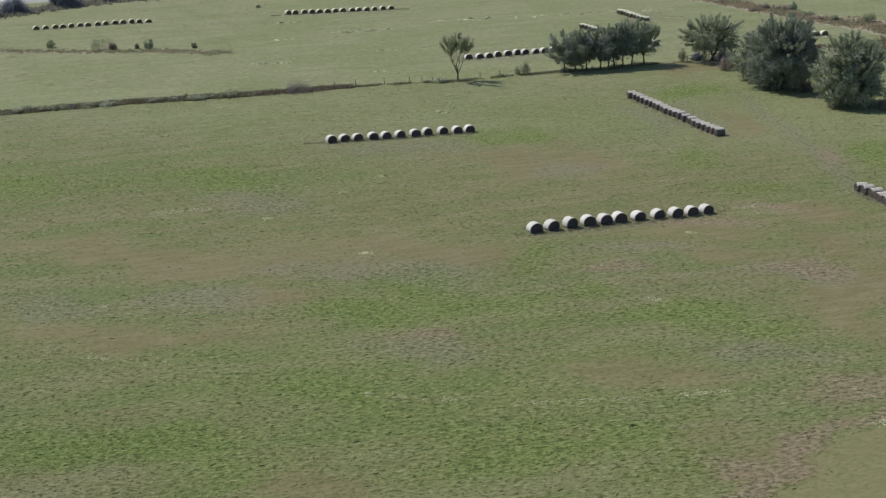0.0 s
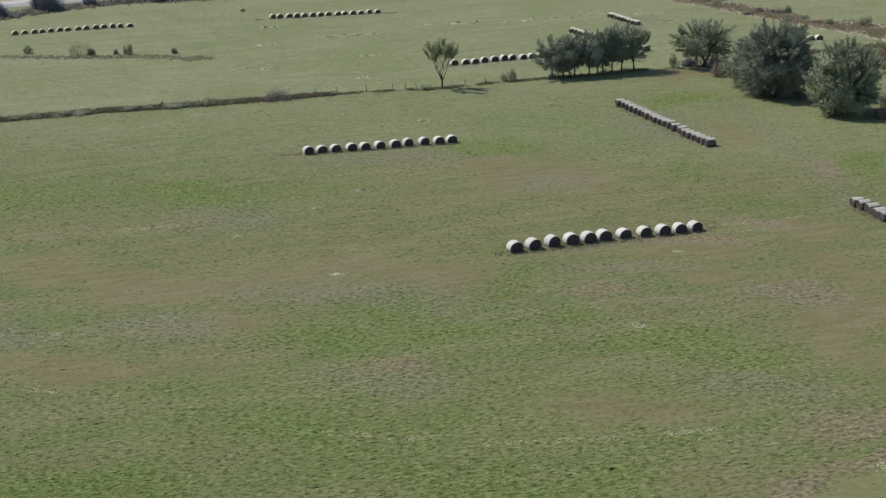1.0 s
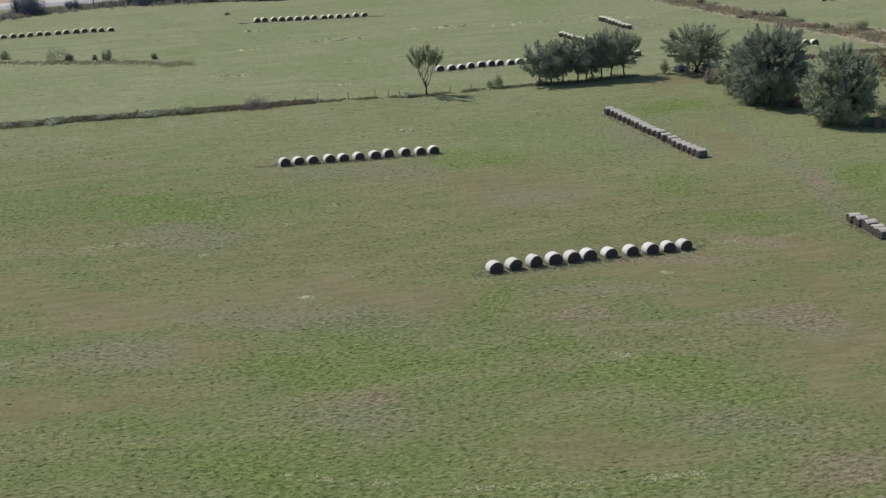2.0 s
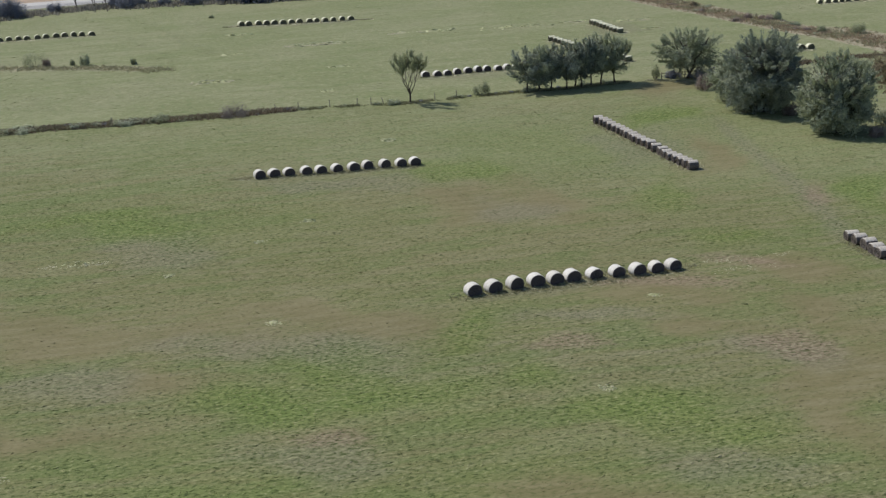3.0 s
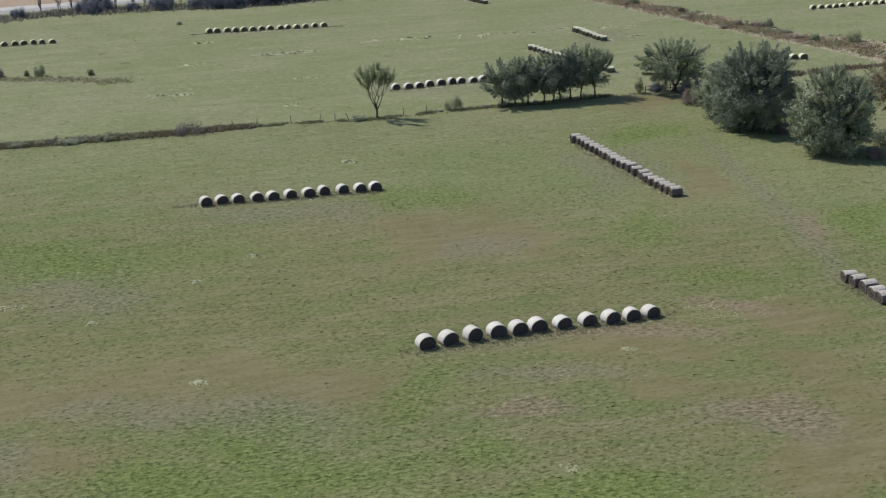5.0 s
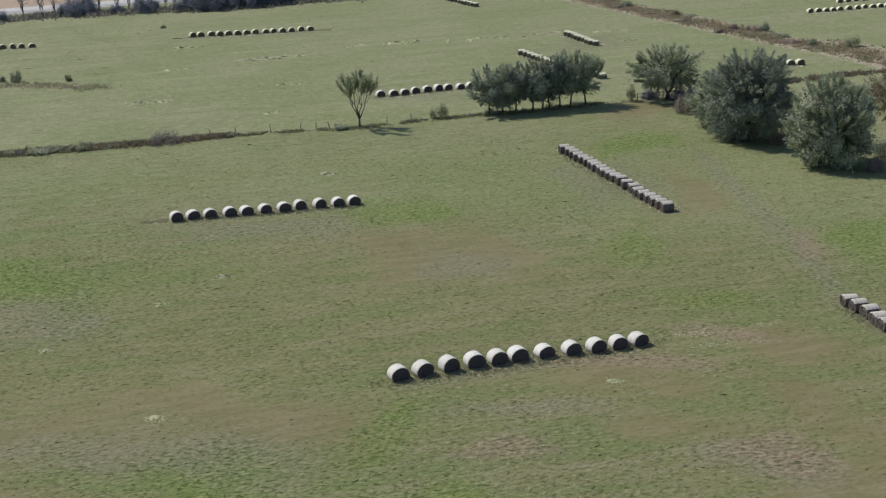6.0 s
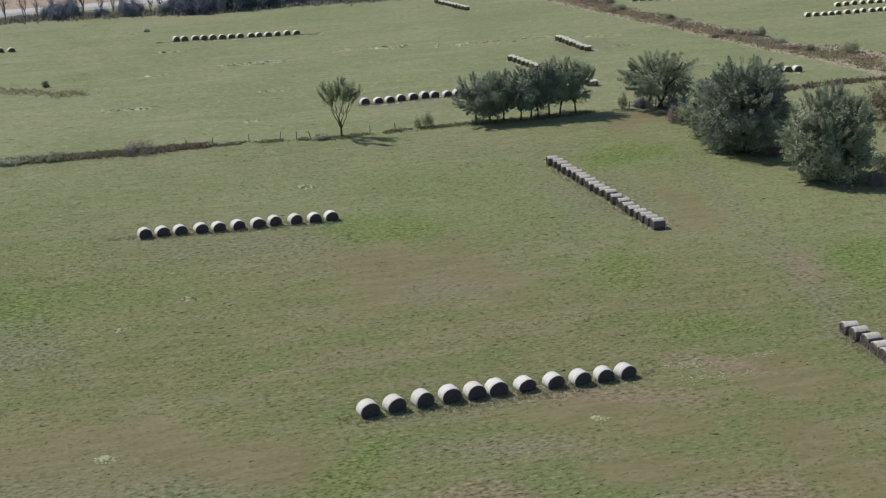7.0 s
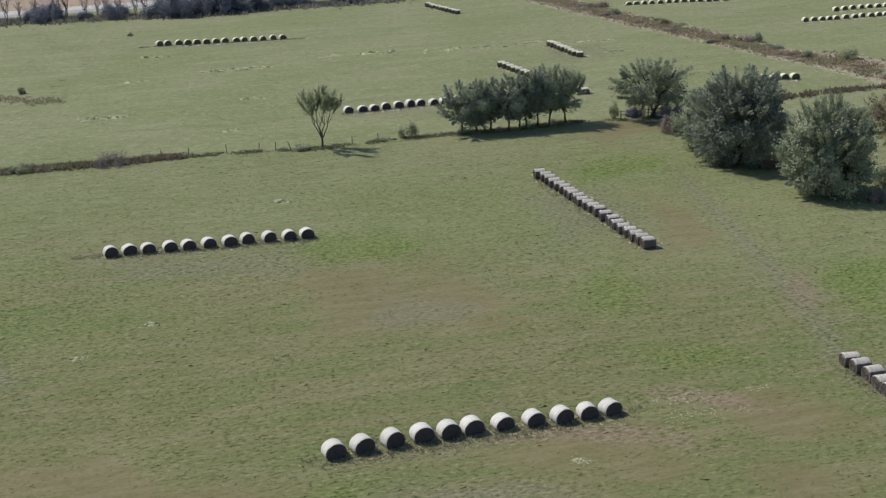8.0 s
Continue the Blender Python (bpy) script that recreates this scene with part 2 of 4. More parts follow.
def tubes(paths, sides=6):
    """Tapered tubes along paths, each a list of (place, radius)."""
    verts, faces = [], []
    for path in paths:
        first = len(verts)
        pts = [Vector(p) for p, _ in path]
        for i, (p, r) in enumerate(path):
            d = (pts[min(i + 1, len(pts) - 1)] - pts[max(i - 1, 0)]).normalized()
            a = d.cross(Vector((0.31, 0.95, 0.07))).normalized()
            b = d.cross(a)
            for s in range(sides):
                w = math.tau * s / sides
                verts.append(Vector(p) + (a * math.cos(w) + b * math.sin(w)) * r)
        for i in range(len(path) - 1):
            for s in range(sides):
                q, e = first + i * sides + s, first + i * sides + (s + 1) % sides
                faces.append((q, e, e + sides, q + sides))
    return [tuple(v) for v in verts], faces


def leaves(centres, spreads, axes, counts, size, rng, finger=0.75):
    """Small pointed leaves in clumps, each clump drawn out along its axis; in slender shoots the leaves lie along the shoot."""
    shoot = finger >= 1
    out, way = [], []
    for c, s, ax, k in zip(centres, spreads, axes, counts):
        p = rng.normal(size=(k, 3)) * s * (0.19 if shoot else 0.5)
        p += np.outer((rng.uniform(-1.2, 1.2, k) if shoot else rng.normal(size=k)) * s * finger, ax)
        out.append(p + c)
        way.append(np.repeat(np.asarray(ax, float)[None], k, 0))
    p, way = np.concatenate(out), np.concatenate(way)
    k = len(p)
    off = p - p.mean(0)
    off /= np.abs(off).max(0) + 0.1
    n = rng.normal(size=(k, 3)) * 0.45 + off * 1.3 + [0, 0, 0.4]
    n /= np.linalg.norm(n, axis=1)[:, None]
    d = np.cross(n, rng.normal(size=(k, 3)))
    d /= np.linalg.norm(d, axis=1)[:, None]
    if shoot:
        d = way + d * 0.55
        d /= np.linalg.norm(d, axis=1)[:, None]
    e = np.cross(n, d)
    ln = (size * rng.uniform(0.6, 1.4, k) * (1.6 if shoot else 1.0))[:, None]
    w = 0.20 if shoot else 0.32
    v = np.stack([p - d * ln * 0.5, p + e * ln * w + n * ln * 0.08, p + d * ln * 0.5, p - e * ln * w + n * ln * 0.08], 1)
    return v.reshape(-1, 3), np.arange(4 * k).reshape(-1, 4)


def bent(a, b, r0, r1, rng, bow=0.12, steps=5, lift=0.0):
    """A crooked way from a to b that thins from r0 to r1."""
    a, b = np.array(a, float), np.array(b, float)
    ln = np.linalg.norm(b - a)
    side = rng.normal(size=3) * bow * ln
    out = []
    for i in range(steps + 1):
        t = i / steps
        p = a + (b - a) * t + side * math.sin(math.pi * t) * 0.6 + rng.normal(size=3) * 0.02 * ln * math.sin(math.pi * t)
        p[2] += lift * ln * math.sin(math.pi * t)
        out.append((tuple(p), r0 + (r1 - r0) * t))
    return out


def tree(name, label, x, y, height, width, seed, leaf, bark, clear=0.2, clumps=90, per=110, size=0.26, limbs=8, trunk=0.22,
         lean=(0, 0), spiky=0.8, hollow=0.45, stems=1, low=0.0, group="", category="tree", deep=None, square=2.0, finger=0.75, cave=False, core=0):
    """A tree with a tapered trunk, limbs, twigs and an uneven crown of leaf clumps that grow out along the twigs."""
    rng = np.random.default_rng(seed)
    root = thing(name, label, category, group, pose(x, y, lie(x, y) - 0.05))
    top = np.array([lean[0], lean[1], height])
    base, deep = clear * height, deep or width
    mid = np.array([lean[0] * 0.6, lean[1] * 0.6, (base + height) / 2 - low])
    half = np.array([width / 2, deep / 2, (height - base) / 2 + low])
    trunks, ways = [], []
    for s in range(stems):
        foot = rng.normal(size=3) * [0.25, 0.25, 0] * (stems > 1)
        tip = top * [1, 1, 0.78] + rng.normal(size=3) * [width * 0.05 * stems, width * 0.05 * stems, 0.3]
        if stems > 1:
            w = math.tau * (s + 0.2 * rng.random()) / stems
            tip[:2] += np.array([math.cos(w), math.sin(w)]) * width * 0.16
        trunks.append(bent(foot, tip, trunk / math.sqrt(stems), trunk * 0.28, rng, 0.04, 8))
        r = trunk / math.sqrt(stems)
        trunks[-1][0] = (trunks[-1][0][0], r * 1.35)
        ways.append(np.array([p for p, _ in trunks[-1][1:]]))
    arms = []
    ph = rng.random(6) * math.tau
    for i in range(limbs):
        w = math.tau * (i + rng.uniform(-0.3, 0.3)) / limbs * 2.4
        src = ways[i % stems]
        a = src[int(rng.integers(1, len(src) - 1))]
        a = np.array([a[0], a[1], max(a[2], base * 0.8)])
        up = rng.uniform(-0.15, 0.75)
        b = mid + half * [math.cos(w) * 0.72, math.sin(w) * 0.72, up]
        way = bent(a, b, trunk * 0.42, trunk * 0.10, rng, 0.10, 6, 0.05)
        arms.append(way)
        ways.append(np.array([p for p, _ in way]))
    allp = np.concatenate(ways)
    cs, ss, axs, ks, twigs = [], [], [], [], []
    for i in range(clumps):
        d = rng.normal(size=3)
        d /= np.linalg.norm(d)
        d /= np.sum(np.abs(d) ** square) ** (1 / square)
        lump = 1 + 0.09 * math.sin(3 * math.atan2(d[1], d[0]) + ph[0]) + 0.07 * math.sin(5 * d[2] + ph[1] + 2 * d[0])
        if core:  # a dense heart first, then single shoots standing out of it
            r = (0.70 if d[2] > 0 else 0.88) * rng.random() ** 0.4 * lump if i < core else rng.uniform(0.74, 0.93) * lump
        else:
            r = (hollow + (1 - hollow) * rng.random() ** 0.6) * (lump + rng.uniform(-0.22, 0.2))
        if cave and d[2] < -0.05 and d[0] > -0.55 and d[1] < 0.5:
            if i >= core and rng.random() < 0.75:
                continue
        c = mid + half * d * r
        c[2] = max(c[2], 0.35)
        near = allp[np.argmin(np.linalg.norm((allp - c) * [1, 1, 1.2], axis=1) + 0.6 * np.maximum(0, allp[:, 2] - c[2] + 0.2))]
        if core and i >= core:
            ax = d + rng.normal(size=3) * 0.2 + [0, 0, spiky]
        else:
            ax = (c - near) / (np.linalg.norm(c - near) + 0.1) + np.array([0, 0, spiky]) + d * 0.4
        ax /= np.linalg.norm(ax)
        cs.append(c), ss.append(rng.uniform(0.45, 0.95) * (width / 9) ** 0.4), axs.append(ax)
        ks.append(int(per * rng.uniform(0.5, 1.5) * (2.2 if i < core else 1.0)))
        twigs.append(bent(near, c + ax * 0.5, trunk * 0.13, 0.012, rng, 0.08, 3))
    for way in trunks:
        v, f = tubes([way], 8)
        bole = part("trunk", mesh_of("trunk", v, f, bark, True), bark, root)
    for arm in arms:
        v, f = tubes([arm], 6)
        part("limb", mesh_of("limb", v, f, bark, True), bark, bole)
    v, f = tubes(twigs, 3)
    tagged(part("branchwork", mesh_of("branchwork", v, f, bark), bark, root), kind="stuff")
    if core:
        v, f = leaves(cs[:core], [q * 1.25 for q in ss[:core]], axs[:core], ks[:core], size * 1.05, rng)
        v2, f2 = leaves(cs[core:], [q * 0.95 for q in ss[core:]], axs[core:], ks[core:], size, rng, finger)
        v, f = np.concatenate([v, v2]), np.concatenate([f, f2 + len(v)])
    else:
        v, f = leaves(cs, ss, axs, ks, size, rng, finger)
    tagged(part("crown", mesh_of("crown", v, f, leaf), leaf, root), kind="stuff")
    return root


def shrub(name, label, x, y, w, h, seed, leaf, per=55, size=0.2, group=""):
    """A bush: many thin stems from one foot, with leaves along them."""
    rng = np.random.default_rng(seed)
    root = thing(name, label, "shrub", group, pose(x, y, lie(x, y) - 0.03))
    stems, cs, ss, axs, ks = [], [], [], [], []
    for i in range(16):
        a = rng.random() * math.tau
        r = w / 2 * math.sqrt(rng.random())
        z = h * rng.uniform(0.55, 1.0) * math.sqrt(max(0.1, 1 - (r / (w / 2)) ** 2 * 0.7))
        tip = np.array([math.cos(a) * r, math.sin(a) * r, z])
        stems.append(bent((tip[0] * 0.35, tip[1] * 0.35, 0), tip, 0.03, 0.008, rng, 0.1, 4))
        for q in (0.45, 0.75, 0.95):
            cs.append(tip * [1, 1, q]), ss.append(w * 0.14 + 0.08), axs.append(np.array([0, 0, 1.0])), ks.append(int(per * rng.uniform(0.4, 1.3)))
    v, f = tubes(stems, 4)
    tagged(part("stemwork", mesh_of("stemwork", v, f, M_BARK), M_BARK, root), kind="stuff")
    v, f = leaves(cs, ss, axs, ks, size, rng)
    tagged(part("foliage", mesh_of("foliage", v, f, leaf), leaf, root), kind="stuff")
    return root


def blades(x, y, h, w, rng, lean=0.5, fan=3):
    """Tufts: fan pointed blades at each place."""
    k = len(x)
    x, y, h, w = (np.repeat(np.broadcast_to(a, k), fan) for a in (x, y, h, w))
    n = k * fan
    a = rng.random(n) * math.tau
    b = rng.random(n) * math.tau
    h = h * rng.uniform(0.6, 1.25, n)
    x, y = x + np.cos(b) * w * 0.5, y + np.sin(b) * w * 0.5
    z = swell(x, y) - 0.02 + (0.025 if lean > 3 else 0.0)
    dx, dy = np.cos(a) * w * 0.5, np.sin(a) * w * 0.5
    lx, ly = np.cos(b) * h * lean, np.sin(b) * h * lean
    v = np.stack([np.stack([x - dx, y - dy, z], 1), np.stack([x + dx, y + dy, z], 1), np.stack([x + lx, y + ly, z + h], 1)], 1)
    return v.reshape(-1, 3), np.arange(3 * n).reshape(-1, 3)


def clumps(x, y, w, steep, rng, turn, long=1.8, wander=0.4):
    """Low leaning clumps: a ragged four-cornered foot and a top."""
    k = len(x)
    w = np.broadcast_to(w, k)
    h = w * rng.uniform(*steep, k)
    a = turn + rng.normal(size=k) * wander
    z = swell(x, y) - 0.004
    corners = []
    for q in range(4):
        r = w * rng.uniform(0.7, 1.3, k) * (long if q % 2 == 0 else 0.8)
        b = a + q * math.pi / 2 + rng.normal(size=k) * 0.2
        corners.append(np.stack([x + np.cos(b) * r, y + np.sin(b) * r, z], 1))
    lean = rng.normal(size=(2, k)) * w * 0.5
    v = np.stack(corners + [np.stack([x + lean[0], y + lean[1], z + h], 1)], 1).reshape(-1, 3)
    n = np.arange(k)[:, None] * 5
    return v, np.stack([np.concatenate([n + q, n + (q + 1) % 4, n + 4], 1) for q in range(4)], 1).reshape(-1, 3)


# ---- the bale rows: first and last place, how many, the way their axis points ----
ROWS = [
    ("A", (-32.15, 138.7), (-13.45, 149.9), 11, -50),
    ("B", (-73.6, 180.6), (-53.9, 190.2), 11, -47),
    ("C", (-32.7, 219.3), (-15.3, 191.5), 21, 23),
    ("D", (4.64, 162.1), (7.58, 156.4), 5, 24),
    ("E", (-72.6, 258.4), (-56.4, 267.0), 10, -52),
    ("F", (-143.0, 327.2), (-116.8, 337.4), 14, -48),
    ("G", (-204.8, 300.9), (-178.0, 313.0), 14, -46),
    ("H", (-51.7, 326.5), (-43.3, 313.1), 9, 22),
    ("I", (-56.5, 300.8), (-36.1, 275.2), 18, 26),
    ("J", (-6.7, 288.2), (-1.8, 289.5), 4, -58),
    ("K", (-97.0, 392.0), (-85.5, 378.3), 10, 30),
    ("L", (-43.7, 391.0), (-20.4, 398.0), 13, -68),
    ("M", (-0.2, 359.7), (17.4, 368.6), 11, -60),
    ("N", (6.6, 377.9), (18.2, 384.1), 7, -60),
]
# how far along each near row its bales stand, and how far the row bows
ALONG = {
    "A": (0.15, 2.28, 4.60, 6.90, 8.93, 10.79, 13.14, 15.55, 17.78, 19.82, 21.70),
    "B": (0.05, 2.05, 4.12, 6.53, 8.55, 10.79, 13.16, 15.12, 17.56, 19.86, 21.88),
    "C": (0.0, 1.66, 3.22, 5.03, 6.72, 8.40, 10.07, 11.56, 13.12, 14.65, 16.31, 17.70, 19.45, 21.45, 23.30, 24.95, 26.60, 28.22, 29.82, 31.25, 32.85),
}
ACROSS = {
    "A": (-0.05, 0.07, 0.2, 0.36, 0.3, 0.3, 0.19, 0.0, -0.15, -0.2, -0.2),
    "B": (-0.15, 0.12, -0.08, -0.14, -0.1, 0.05, -0.1, 0.2, 0.08, 0.0, 0.2),
    "C": (0.0, 0.2, 0.2, 0.05, 0.1, 0.12, 0.05, -0.1, 0.0, -0.15, -0.1, -0.05, 0.0, -0.12, 0.0, -0.16, -0.2, -0.12, -0.16, -0.12, -0.16),
}
rng0 = np.random.default_rng(11)
BALES = []
for key, a, b, k, axis in ROWS:
    a, b = np.array(a), np.array(b)
    along = (b - a) / np.linalg.norm(b - a)
    across = np.array([-along[1], along[0]])
    for i in range(k):
        if key in ALONG:
            p = a + along * ALONG[key][i] + across * ACROSS[key][i]
        else:
            p = a + (b - a) * i / (k - 1) + along * rng0.normal() * 0.12 + across * rng0.normal() * 0.12
        BALES.append((key, p[0], p[1], axis + rng0.normal() * 4.0))


# ---- ground: one sheet to the horizon, with patches of lush, dry and bare cover ----
def steps(a, b, d):
    return list(np.arange(a, b, d))


def wander(x, y):
    """Shifts that make the outlines of patches ragged."""
    return (x + 3.0 * np.sin(y * 0.21 + 1.0) + 2.2 * np.sin(x * 0.33 + y * 0.27) + 1.2 * np.sin(x * 0.7 - y * 0.55),
            y + 2.6 * np.sin(x * 0.17 + 0.4) + 1.8 * np.sin(x * 0.39 - y * 0.21 + 2.0) + 1.0 * np.sin(x * 0.8 + y * 0.6))


def blob(X, Y, spots):
    out = np.zeros_like(X)
    WX, WY = wander(X, Y)
    for cx, cy, a, b in spots:
        wx, wy = wander(cx, cy)
        k = min(1.0, min(a, b) / 6)
        dx, dy = (X - cx) * (1 - k) + (WX - wx) * k, (Y - cy) * (1 - k) + (WY - wy) * k
        out = np.maximum(out, np.exp(-((dx / a) ** 2 + (dy / b) ** 2) * 0.7))
    return out


LUSH = [(-14, 115, 9, 4.5), (-22, 120.5, 4.5, 2.6), (-45, 112, 7, 3.5), (-35, 113, 10.4, 5.5), (-30, 127, 2.8, 7), (-81, 159, 14, 6), (-108, 152, 9, 7), (-48, 81, 15, 4.6), (-13, 89, 10, 5), (-38, 92, 9, 3), (-23, 83, 6, 5.4),
        (-8, 162, 3.4, 3), (-16, 177, 3, 8), (-21, 226, 4.5, 9), (6, 182, 3.4, 10), (-76, 153, 9, 3.5), (-45, 186, 9, 6)]
DRY = [(4, 126, 4, 14), (-11, 133, 6, 3), (-71, 124, 27, 5.4), (-39, 129, 7.4, 5), (-64, 98, 14, 3.2), (-54, 113, 5.3, 2.9), (-12, 100, 7.8, 3), (-32, 173, 7, 9), (2, 86, 6, 5), (-34, 76, 3.6, 2.5),
       (-47, 132, 16, 3), (-43, 173, 9.4, 8.5), (0, 150, 5, 5), (-15, 143, 7.3, 3.5), (1, 141, 5, 5.5), (2, 117, 4.5, 7.5), (-20, 255, 6, 14), (-13, 203, 4, 12)]
BARE = [(-20, 128.3, 3.0, 1.9), (-1, 130.5, 3.4, 2.8), (3, 100, 2.6, 4), (-5, 84, 2.8, 1.8), (-34, 106, 3.7, 1.7), (0.5, 180, 1.4, 4.6), (-6.5, 154, 5, 1.6), (-13, 146, 8, 1.8)]
GRAY = [(-60, 112, 6, 4), (-1.5, 129, 6, 2.6), (-46, 122, 14, 3), (-35, 102, 5.5, 2.8), (-6, 106, 5.5, 3), (-74, 105, 6.5, 3), (-70, 146, 7.5, 5), (-19, 135.6, 7, 1.8), (-36, 168, 4, 5.5), (-62, 178, 13, 4.5), (-41, 125, 8, 2.5),
        (-24, 204, 6, 12), (-65, 260, 10, 4), (-130, 331, 16, 4), (-46, 320, 6, 9)]
SCRUB_LOW = [(-82, 416), (-58.3, 381), (-33.2, 347), (-22.2, 333), (-8.8, 314.6), (-2.4, 307), (7.4, 293.7), (13.3, 285), (30, 262)]
SCRUB_HIGH = [(-70, 421), (-43.7, 378), (-31, 361.7), (-19.6, 346.4), (-9.5, 332.8), (-2.6, 321.2), (7.9, 316), (14.4, 307), (34, 282)]
HEDGE = [(-160, 186), (-143.8, 196.5), (-126.7, 206.8), (-110, 214.6), (-95.2, 221.5), (-86.8, 225.6), (-79.3, 228.6), (-67.9, 232.5), (-62.3, 237), (-51, 243.5)]
SCRUB_LEFT = [(-215, 264.5), (-190.7, 265), (-172.3, 265.5), (-153.1, 266), (-141.2, 265.6), (-131, 263.6)]
TRACK = [(6, 150), (4.3, 161), (2.2, 170), (-0.4, 180), (-4.6, 192), (-11, 211), (-17, 230)]  # wheel track, bottom to top
STUBBLE = [(-5.5, 62), (-2.6, 74), (-0.6, 81), (0.4, 87), (2.6, 90.6), (5.4, 94.0), (13, 100), (26, 110)]  # edge of the next field
ROAD = [(-330, 316), (-262, 355), (-220.4, 381.5), (-187.9, 401), (-140, 432), (-60, 480)]


def line_y(x, pts):
    px, py = zip(*pts)
    return np.interp(x, px, py)


def line_x(y, pts):
    px, py = zip(*pts)
    return np.interp(y, py, px)


def between(X, Y, low, high, soft=2.0):
    lo, hi = line_y(X, low), line_y(X, high)
    return np.clip((Y - lo) / soft + 0.5, 0, 1) * np.clip((hi - Y) / soft + 0.5, 0, 1)


def cover_layers(X, Y):
    """How much of each kind of cover grows at each place."""
    hedge = line_y(X, HEDGE)
    hedge = np.where(X > -51, 243.5 + (X + 51) * 0.35, hedge)
    strips = []
    for _, a, b, k, axis in ROWS:
        m = ((a[0] + b[0]) / 2 + 0.5, (a[1] + b[1]) / 2 - 0.8)
        d = np.array(b) - np.array(a)
        half = np.linalg.norm(d) / 2
        u = ((X - m[0]) * d[0] + (Y - m[1]) * d[1]) / (2 * half)
        w = ((Y - m[1]) * d[0] - (X - m[0]) * d[1]) / (2 * half)
        strips.append(np.clip((half + 1.5 - np.abs(u)) / 1.5, 0, 1) * np.exp(-((w / 1.8) ** 2)))
    return {
        "edge": np.exp(-(((X - line_x(Y, STUBBLE) + 2.2 + 0.25 * (wander(X * 3, Y * 3)[0] - X * 3)) / 1.7) ** 2)) * (Y < 104),
        "lush": np.maximum(blob(X, Y, LUSH), np.maximum(0.6 * blob(X, Y, [(-26, 90, 42, 18)]), 0.42 * blob(X, Y, [(-75, 160, 30, 14), (-30, 205, 40, 16), (-8, 116, 14, 7)]))), "dry": np.maximum(blob(X, Y, DRY), 0.45 * blob(X, Y, [(-55, 138, 36, 13), (2, 138, 16, 26), (-30, 165, 34, 20), (-12, 142, 22, 12), (-8, 170, 16, 18), (-40, 150, 30, 10)])), "bare": blob(X, Y, BARE),
        "gray": np.maximum(np.maximum(np.maximum(blob(X, Y, GRAY), 0.42 * blob(X, Y, [(-4, 97, 11, 12), (-30, 121, 46, 9)])), np.max(strips, axis=0)), 0.85 * np.exp(-(((X - line_x(Y, TRACK)) / 2.0) ** 2)) * np.clip((Y - 156) / 6, 0, 1) * np.clip((232 - Y) / 14, 0, 1)),
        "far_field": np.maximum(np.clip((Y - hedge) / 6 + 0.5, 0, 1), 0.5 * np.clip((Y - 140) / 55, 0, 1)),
        "scrub": np.maximum(between(X, Y, SCRUB_LOW, SCRUB_HIGH, 4) * (X < 40) * (X > -82),
                            np.exp(-(((Y - line_y(X, SCRUB_LEFT)) / 4.0) ** 2)) * np.clip((-131 - X) / 10, 0, 0.6) * (X > -240)),
        "stubble": np.clip((X - line_x(Y, STUBBLE) + 0.35 * (wander(X * 3, Y * 3)[0] - X * 3)) / 2.2 + 0.5, 0, 1) * (Y < 110),
        "plough": np.clip((Y - line_y(X, ROAD) - 6) / 4, 0, 1) * (X < -60),
    }


def ground():
    xs = [-4000, -2500, -1500, -900, -600, -450, -380] + steps(-330, -130, 4) + steps(-130, 26, 1) + steps(26, 80, 4) + [110, 160, 260, 450, 800, 1500, 2500, 4000]
    ys = [-3000, -1500, -700, -300, -120, -50, -20] + steps(0, 60, 5) + steps(60, 262, 1) + steps(262, 450, 2.5) + [470, 500, 560, 660, 850, 1200, 2000, 3200, 4500]
    X, Y = np.meshgrid(xs, ys)
    v = np.stack([X, Y, swell(X, Y)], -1).reshape(-1, 3)
    nx, ny = len(xs), len(ys)
    i = (np.arange(ny - 1)[:, None] * nx + np.arange(nx - 1)[None]).ravel()
    me = mesh_of("ground", v, np.stack([i, i + 1, i + nx + 1, i + nx], 1), M_GROUND, True)
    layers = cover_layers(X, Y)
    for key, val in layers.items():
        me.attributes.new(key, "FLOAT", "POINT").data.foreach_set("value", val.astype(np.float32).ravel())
    return tagged(new("ground", me), "mown pasture with green, dry and bare patches", "ground", kind="structure")


ground()


def gravel_road():
    """A raised gravel road with sloping shoulders behind the far trees."""
    v, f = [], []
    for i, (x, y) in enumerate(ROAD):
        a, b = ROAD[max(i - 1, 0)], ROAD[min(i + 1, len(ROAD) - 1)]
        d = Vector((b[0] - a[0], b[1] - a[1], 0)).normalized()
        s = Vector((-d.y, d.x, 0))
        for w, z in ((-6.5, -0.1), (-4.6, 0.75), (0, 0.85), (4.6, 0.75), (6.5, -0.1)):
            p = Vector((x, y, z)) + s * w
            v.append(tuple(p))
        if i:
            for j in range(4):
                q = (i - 1) * 5 + j
                f.append((q, q + 1, q + 6, q + 5))
    ob = new("road", mesh_of("road", v, f, M_GRAVEL))
    tagged(ob, "pale gravel road on a low bank behind trees", "road", kind="structure")


gravel_road()


